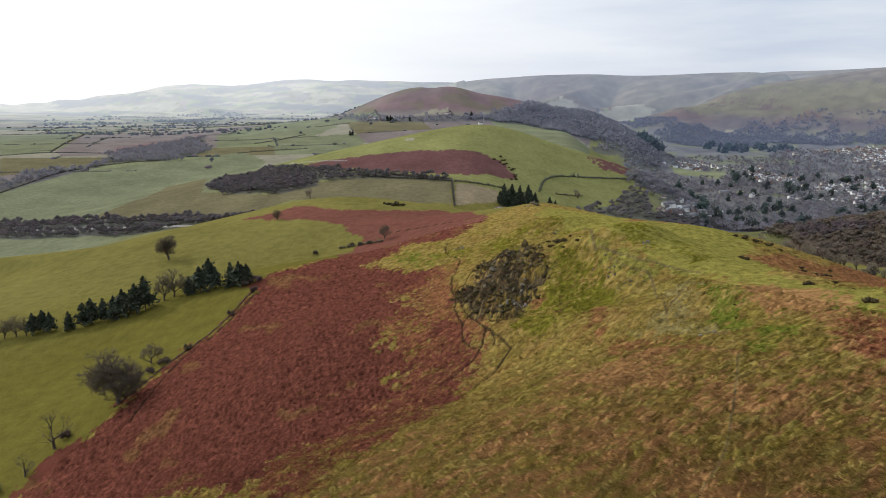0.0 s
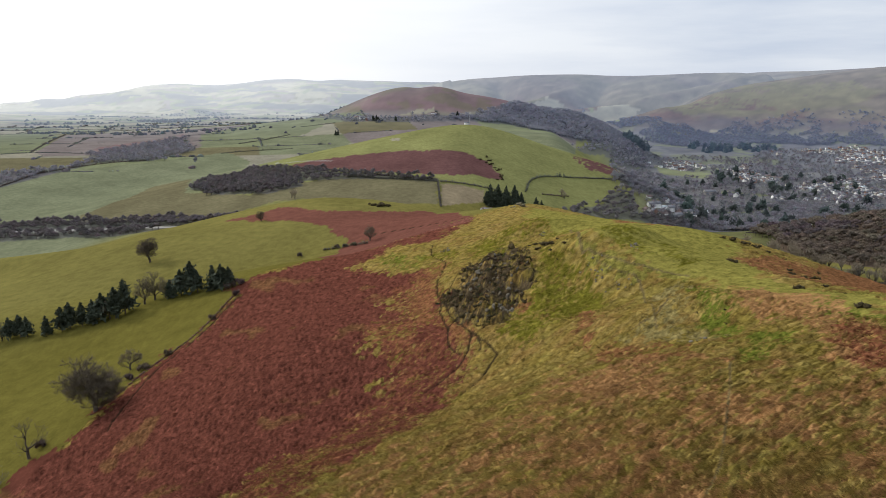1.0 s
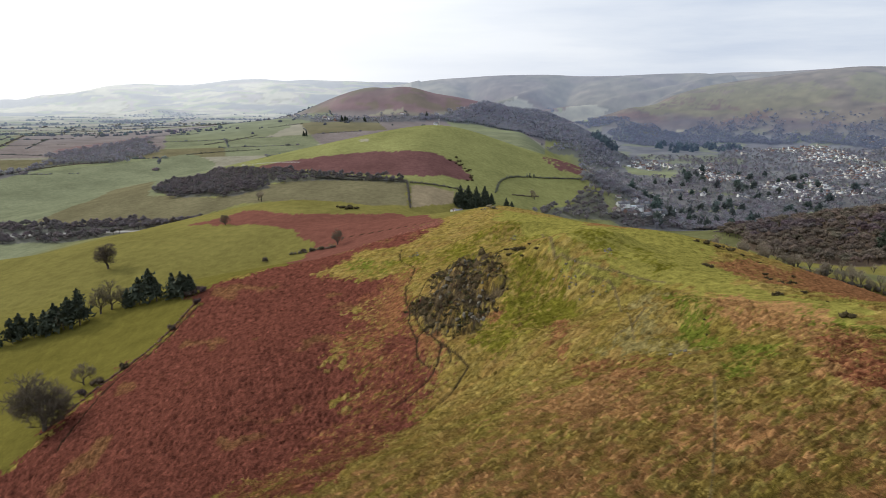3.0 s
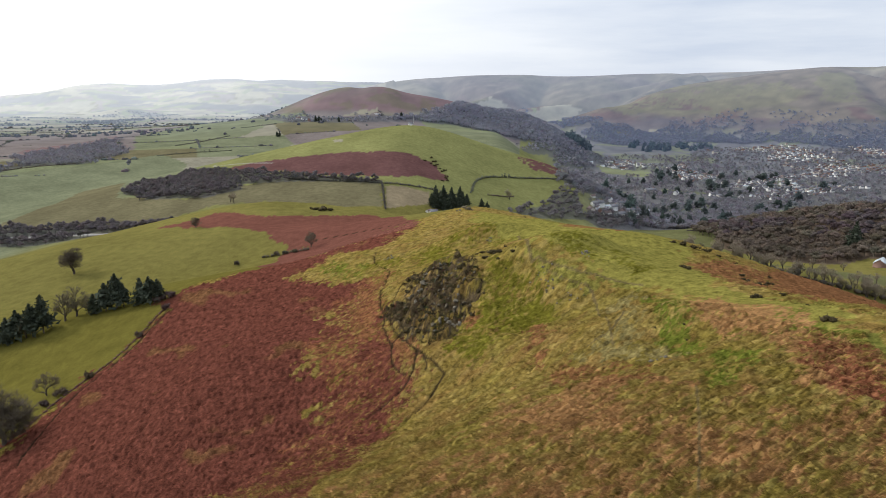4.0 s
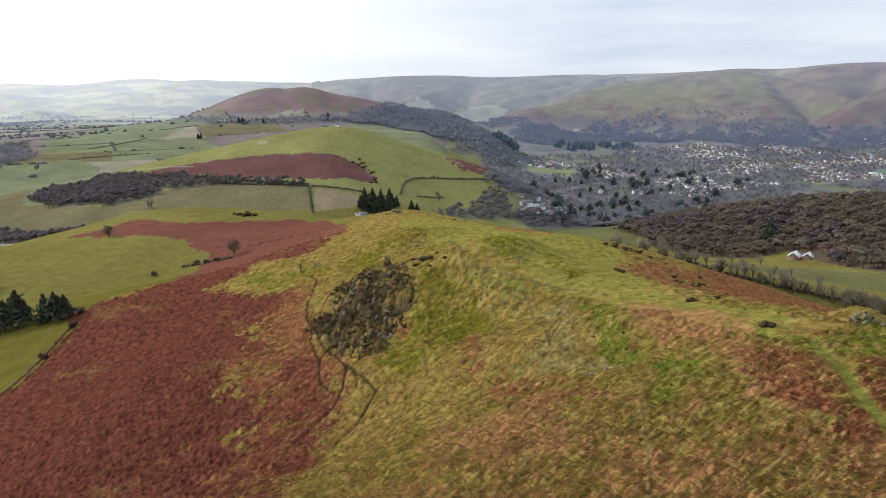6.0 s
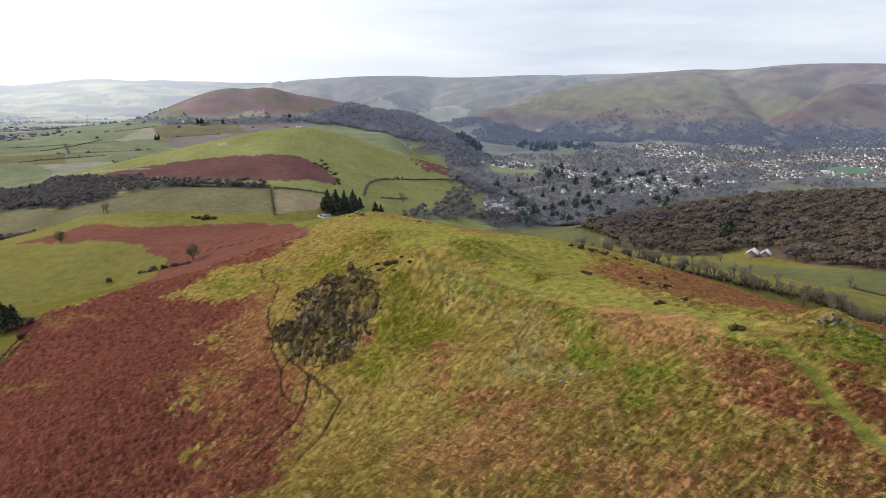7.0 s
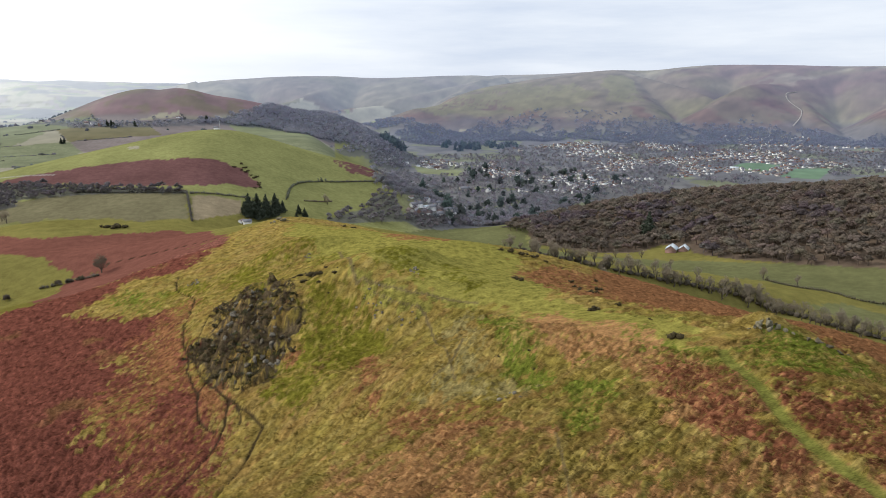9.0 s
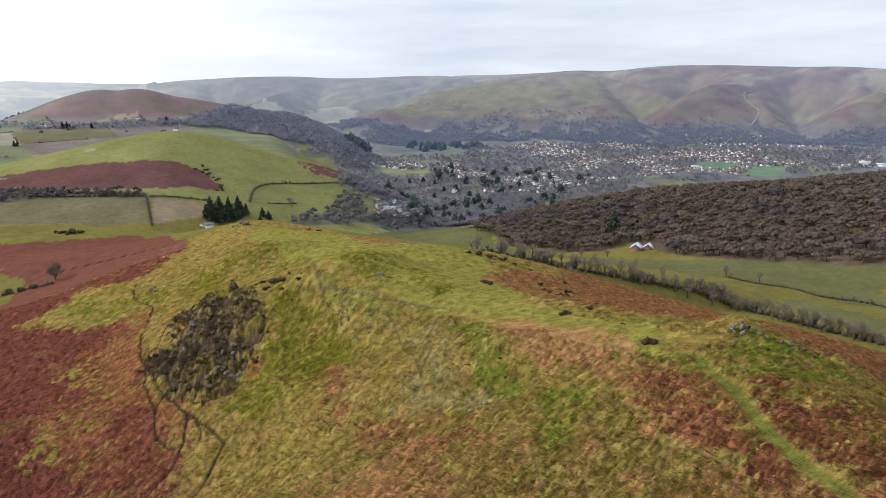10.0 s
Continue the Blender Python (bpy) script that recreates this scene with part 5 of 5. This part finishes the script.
outcrop(82, 105, "low dark lichened rocks below the crest", ((0, 0, 1.6, 1.2), (1.1, -1.2, 1.4, 1.0), (-1.2, .9, 1.2, .8), (1.8, -2.4, 1.5, 1.1), (2.6, -3.4, 1.0, .7)), DARK_STONE)
outcrop(-8, 404, "weathered rock tor on the spur's summit", ((0, 0, 4.6, 7.0), (2.4, .5, 3.6, 4.4), (-2.6, -.5, 3.0, 2.6), (4.6, 1, 2.4, 1.8), (-4.8, .4, 2.2, 1.4), (1, -2, 2.4, 1.8)), STONE)
outcrop(12, 262, "half-buried grey rocks in rough grass", ((0, 0, 2.2, 1.2), (2.2, 1, 1.6, .9), (-2.0, .6, 1.4, .7), (4, -1, 1.5, .8)), DARK_STONE)
crag = [z for z in ZONES if z[0] == "rock"][0][3]
spots = spread_over(crag, 2.4, rng)
spots = spots[mottle(spots[:, 0], spots[:, 1], 7, 201) > .47]
outcrop(-12, 195, "dark heathery crag of broken rock on the slope",
        [(px + 12, py - 195, rng.uniform(1.2, 2.8), rng.uniform(.5, 1.2)) for px, py in spots[rng.permutation(len(spots))[:60]]], DARK_STONE)
outcrop(-10, 190, "grey lichened rock faces breaking out of a crag",
        [(px + 10 + rng.normal(0, .8), py - 190 + rng.normal(0, 1.2), rng.uniform(1.3, 3.2), rng.uniform(.8, 1.9))
         for px, py in ((-16.7, 217), (-10.7, 208), (-4.6, 189), (-6, 185), (-8.6, 182.6), (-11.6, 175), (-17.6, 208), (-9.5, 194), (-18.4, 199), (-6.5, 176)) for _ in range(3)], GREY_STONE)
outcrop(-38, 287, "pale rocks beside a worn hill path", [(rng.normal(0, 1.6), rng.normal(0, 1.2), rng.uniform(.8, 1.9), rng.uniform(.5, 1.2)) for _ in range(9)], GREY_STONE)
for x, y in ((4.6, 277), (31, 189), (18, 183.5), (21, 179), (24, 171), (34, 115)):
    outcrop(x, y, "low grey rocks breaking through rough turf", [(rng.normal(0, 1.5), rng.normal(0, 1.3), rng.uniform(.5, 1.5), rng.uniform(.3, .9)) for _ in range(8)], GREY_STONE)
heath = spread_over(crag, 1.15, rng, 3)
heath = heath[mottle(heath[:, 0], heath[:, 1], 6, 202) > .46]
stand("heather", [sprays(rng, 46, np.array([0, 0, .35]), .8, .5, .5, .07, .6) for _ in range(5)], heath, rng.uniform(.4, 1.0, len(heath)),
      shades(rng, len(heath), (0.062, 0.053, 0.030), .45, .15), rng, "dark heather and stunted gorse between crag rocks", "heather", TWIGS)


# ---- buildings ----
def house_meshes(long, deep, eaves, rise):
    a, b = long / 2, deep / 2
    v = [(-a, -b, -1.5), (a, -b, -1.5), (a, b, -1.5), (-a, b, -1.5), (-a, -b, eaves), (a, -b, eaves), (a, b, eaves), (-a, b, eaves), (-a, 0, eaves + rise), (a, 0, eaves + rise)]
    f = [(0, 1, 5), (0, 5, 4), (2, 3, 7), (2, 7, 6), (1, 2, 6), (1, 6, 5), (3, 0, 4), (3, 4, 7), (5, 6, 9), (7, 4, 8)]
    o, t = .45, .25
    k = rise / b
    roof = []
    for s in (-1, 1):
        y0, z0 = s * (b + o), eaves - o * k
        q = [(-a - o, y0, z0), (a + o, y0, z0), (a + o, 0, eaves + rise), (-a - o, 0, eaves + rise)]
        roof += q + [(x, y, z + t) for x, y, z in q]
    rf = []
    for s in (0, 8):
        for i, j, m, n in ((0, 1, 2, 3), (4, 5, 6, 7), (0, 1, 5, 4), (1, 2, 6, 5), (2, 3, 7, 6), (3, 0, 4, 7)):
            rf += [(s + i, s + j, s + m), (s + i, s + m, s + n)]
    c = np.array([(x * .45 + a * .6, y * .45, z) for z in (eaves + rise - .8, eaves + rise + 1.2) for x, y in ((-1, -1), (1, -1), (1, 1), (-1, 1))])
    cf = [(0, 1, 5), (0, 5, 4), (1, 2, 6), (1, 6, 5), (2, 3, 7), (2, 7, 6), (3, 0, 4), (3, 4, 7), (4, 5, 6), (4, 6, 7)]
    return (v, f), (roof, rf), (c, cf)


HOUSES = []
for long, deep, eaves, rise, wall, roof, label in (
        (12, 8, 5.2, 3.2, RENDER_WHITE, SLATE, "white rendered house with a grey slate roof"), (10, 8, 5.0, 3.0, CREAM, TILE, "cream rendered house with a brown tiled roof"),
        (11, 8, 5.2, 3.4, BRICK, SLATE, "red brick house with a grey slate roof"), (14, 8, 2.8, 2.6, RENDER_WHITE, TILE, "white bungalow with a brown tiled roof"),
        (20, 8.5, 5.2, 3.2, CREAM, SLATE, "pale terrace of houses with a slate roof"), (16, 10, 4.0, 2.0, RENDER_WHITE, PALE_ROOF, "pale low building with a light sheet roof")):
    w, r, c = house_meshes(long, deep, eaves, rise)
    t = thing("house", (0, 0, -200), label, "house", "town houses")
    part("wall", tri_mesh("wall", *w, wall), t)
    part("roof", tri_mesh("roof", *r, roof), t)
    part("chimney", tri_mesh("chimney", *c, BRICK), t)
    HOUSES.append(t)
used = set()


def put_house(kind, x, y, turn, size=1.0):
    m = pose(x, y, height(x, y), 0, 0, turn) @ Matrix.Diagonal((size, size, size, 1))
    ob = HOUSES[kind] if kind not in used else copy_thing(HOUSES[kind], Matrix.Identity(4))
    used.add(kind)
    ob.matrix_basis = m
    return ob


for kind, x, y, turn, size in ((4, 443, 1779, 20, 1.5), (4, 875, 2602, 30, 1.2), (4, 1296, 2568, -30, 1.6), (4, 1284, 2016, -35, 1.4), (5, 1386, 1978, -35, 1.6), (5, 1919, 1833, -40, 2.0), (5, 1936, 1785, -40, 1.8), (4, 2194, 2179, -30, 1.4), (0, 501, 1752, 60, 1.3), (5, 365, 1502, 15, 1.2), (0, 268, 1155, 70, .75), (3, 184, 1097, 30, .7), (0, 226, 1128, 100, .75), (0, -52, 797, 20, .75), (3, -58, 801, 60, .6),
                               (0, -540, 2130, 30, 1.2), (2, -520, 2120, 80, 1.1), (1, -560, 2140, 10, 1.2), (0, -118, 1192, 10, .6), (3, -330, 2235, 10, .9)):
    put_house(kind, x, y, turn, size)
far_houses, kept = [], 0
for number, corners in TOWNS:
    mid, lo = corners.mean(0), np.ptp(corners, axis=0).max() * .75
    u, v = np.meshgrid(np.arange(-lo, lo, 17.0), np.arange(-lo, lo, 29.0))
    u, v = (u + rng.uniform(-7, 7, u.shape)).ravel(), (v + 9 * np.sin(u / 120) + 25 * (mottle(u, v, 150, 311) - .5) + rng.uniform(-7, 7, v.shape)).ravel()
    x, y = mid[0] + .86 * u - .5 * v, mid[1] + .5 * u + .86 * v
    ok = inside(x, y, corners) & (land(x, y) < 128) & (mottle(x, y, 130, 301, 2) > np.where(np.hypot(x, y) < 1950, .50, .44)) & (mottle(x, y, 420, 305, 2) > .38)
    x, y, v = x[ok], y[ok], v[ok]
    for kind, strength, edge, field in ZONES:
        if kind in ("emerald", "meadow", "vale"):
            ok = ~inside(x, y, field)
            x, y, v = x[ok], y[ok], v[ok]
    order = np.argsort(np.hypot(x, y))
    for n, k in enumerate(order):
        kind = int(rng.choice(6, p=(.42, .10, .16, .10, .14, .08)))
        turn = 30 + rng.choice((0, 0, 0, 90)) + rng.normal(0, 7)
        if n < (150 if number > 300 else 36):
            put_house(kind, x[k], y[k], turn, rng.uniform(.75, 1.1))
        else:
            far_houses.append((x[k], y[k], turn))
bits, bits_roof = [], []
for x, y, turn in far_houses:
    w, r, c = house_meshes(rng.uniform(8, 15), 7, rng.uniform(2.8, 5.0), 2.6)
    m = np.array(pose(x, y, height(x, y), 0, 0, turn))
    bits.append((np.asarray(w[0]) @ m[:3, :3].T + m[:3, 3], w[1]))
    bits_roof.append((np.asarray(r[0]) @ m[:3, :3].T + m[:3, 3], r[1]))
far_town = tagged(new("far_houses"), "rows of pale and slate-roofed houses across the valley", "houses", kind="stuff")
for k, (wall, roof) in enumerate(((RENDER_WHITE, SLATE), (BRICK, SLATE), (CREAM, TILE))):
    part("wall", tri_mesh("wall", *joined(bits[k::3]), wall), far_town)
    part("roof", tri_mesh("roof", *joined(bits_roof[k::3]), roof), far_town)

# the pale track that climbs the moor
side = np.gradient(MOOR_TRACK[:, :2], axis=0)
side = np.stack([-side[:, 1], side[:, 0]], 1) / np.linalg.norm(side, axis=1, keepdims=True) * 2.6
rim = np.concatenate([MOOR_TRACK[:, :2] - side, MOOR_TRACK[:, :2] + side])
top = np.maximum(*(footing(*(MOOR_TRACK[:, :2] + k * side).T) for k in (-1, 1))) + 1.2
n = len(MOOR_TRACK)
v = np.concatenate([np.c_[rim, np.r_[top, top]], np.c_[rim, np.r_[top, top] - 4]])
f = [q for i in range(n - 1) for a, b in ((0, n), (2 * n, 0), (n, 3 * n)) for q in ((a + i, a + i + 1, b + i + 1), (a + i, b + i + 1, b + i))]
tagged(new("road", tri_mesh("road", v, f, GRAVEL)), "pale gravel track climbing a moorland hillside", "road", kind="structure")

barn = thing("barn", (394, 655, height(394, 655)), "barn with pale blue-grey sheet roofs at a wood's edge", "barn", "", 52)
for dx, dy, long, deep in ((-2, 6, 15, 11), (1, -6, 12, 10)):
    w, r, c = house_meshes(long, deep, 2.6, 4.0)
    part("wall", tri_mesh("wall", *w, BRICK), barn, m=pose(dx, dy, 0, 0, 0, 0))
    part("roof", tri_mesh("roof", *r, PALE_ROOF), barn, "pale blue-grey sheet roof", m=pose(dx, dy, 0, 0, 0, 0))

mast = thing("radio_mast", (-112, 1187, height(-112, 1187)), "slender grey lattice radio mast on a green hilltop", "mast")
for k in range(3):
    a = 2.094 * k
    part("post", tri_mesh("post", *tube([(1.0 * math.cos(a), 1.0 * math.sin(a), -.3), (.3 * math.cos(a), .3 * math.sin(a), 17)], [.14, .1], 5), STEEL), mast)
for k in range(11):
    z, w = 1.0 + 1.5 * k, 1.0 - .7 * (1.0 + 1.5 * k) / 17
    for q in range(3):
        a, b = 2.094 * q, 2.094 * (q + 1)
        part("brace", tri_mesh("brace", *tube([(w * math.cos(a), w * math.sin(a), z), (w * .96 * math.cos(b), w * .96 * math.sin(b), z + 1.4)], [.06, .06], 4), STEEL), mast)

# ---- bracken and tussocks: dead fronds over the near slopes ----
n = 200000
rr = 55 * (330 / 55) ** rng.random(n)
bb = np.radians(rng.uniform(-44, 46, n))
xy = np.stack([rr * np.sin(bb), rr * np.cos(bb)], 1)
xy = xy[inside(xy[:, 0], xy[:, 1], HILL)]
keep = rng.random(len(xy))
tuft_colour = ground_colour(xy[:, 0], xy[:, 1], land(xy[:, 0], xy[:, 1])) * rng.uniform(.65, 1.45, (len(xy), 1))
keep = keep < np.where(tuft_colour[:, 0] > 1.3 * tuft_colour[:, 1], 1.0, .6) * np.where(inside(xy[:, 0], xy[:, 1], [q for q in ZONES if q[0] == "crest"][0][3]), .2, 1)
for way, wide, line in TRACKS:
    keep &= off_line(xy[:, 0], xy[:, 1], line) > .7 * wide
xy, tuft_colour = xy[keep], tuft_colour[keep]
fronds = []
for _ in range(8):
    k = 5
    a = 3.7 + rng.normal(0, .7, k)
    o = rng.normal(0, .35, (k, 3)) * (1, 1, 0)
    s = np.stack([-np.sin(a), np.cos(a), 0 * a], 1) * rng.uniform(.05, .12, (k, 1))
    o[:, 2] = .10
    tip = np.stack([np.cos(a) * .8, np.sin(a) * .8, rng.uniform(.10, .42, k)], 1)
    fronds.append((np.stack([o - s, o + s, o + tip], 1).reshape(-1, 3), np.arange(3 * k).reshape(-1, 3)))
stand("tussocks", fronds, xy, rng.uniform(.3, .7, len(xy)), tuft_colour, rng, "dead bracken fronds and grass tussocks combed down the hillside", "bracken", TWIGS, sink=.05, spread=1.3, swing=.5)
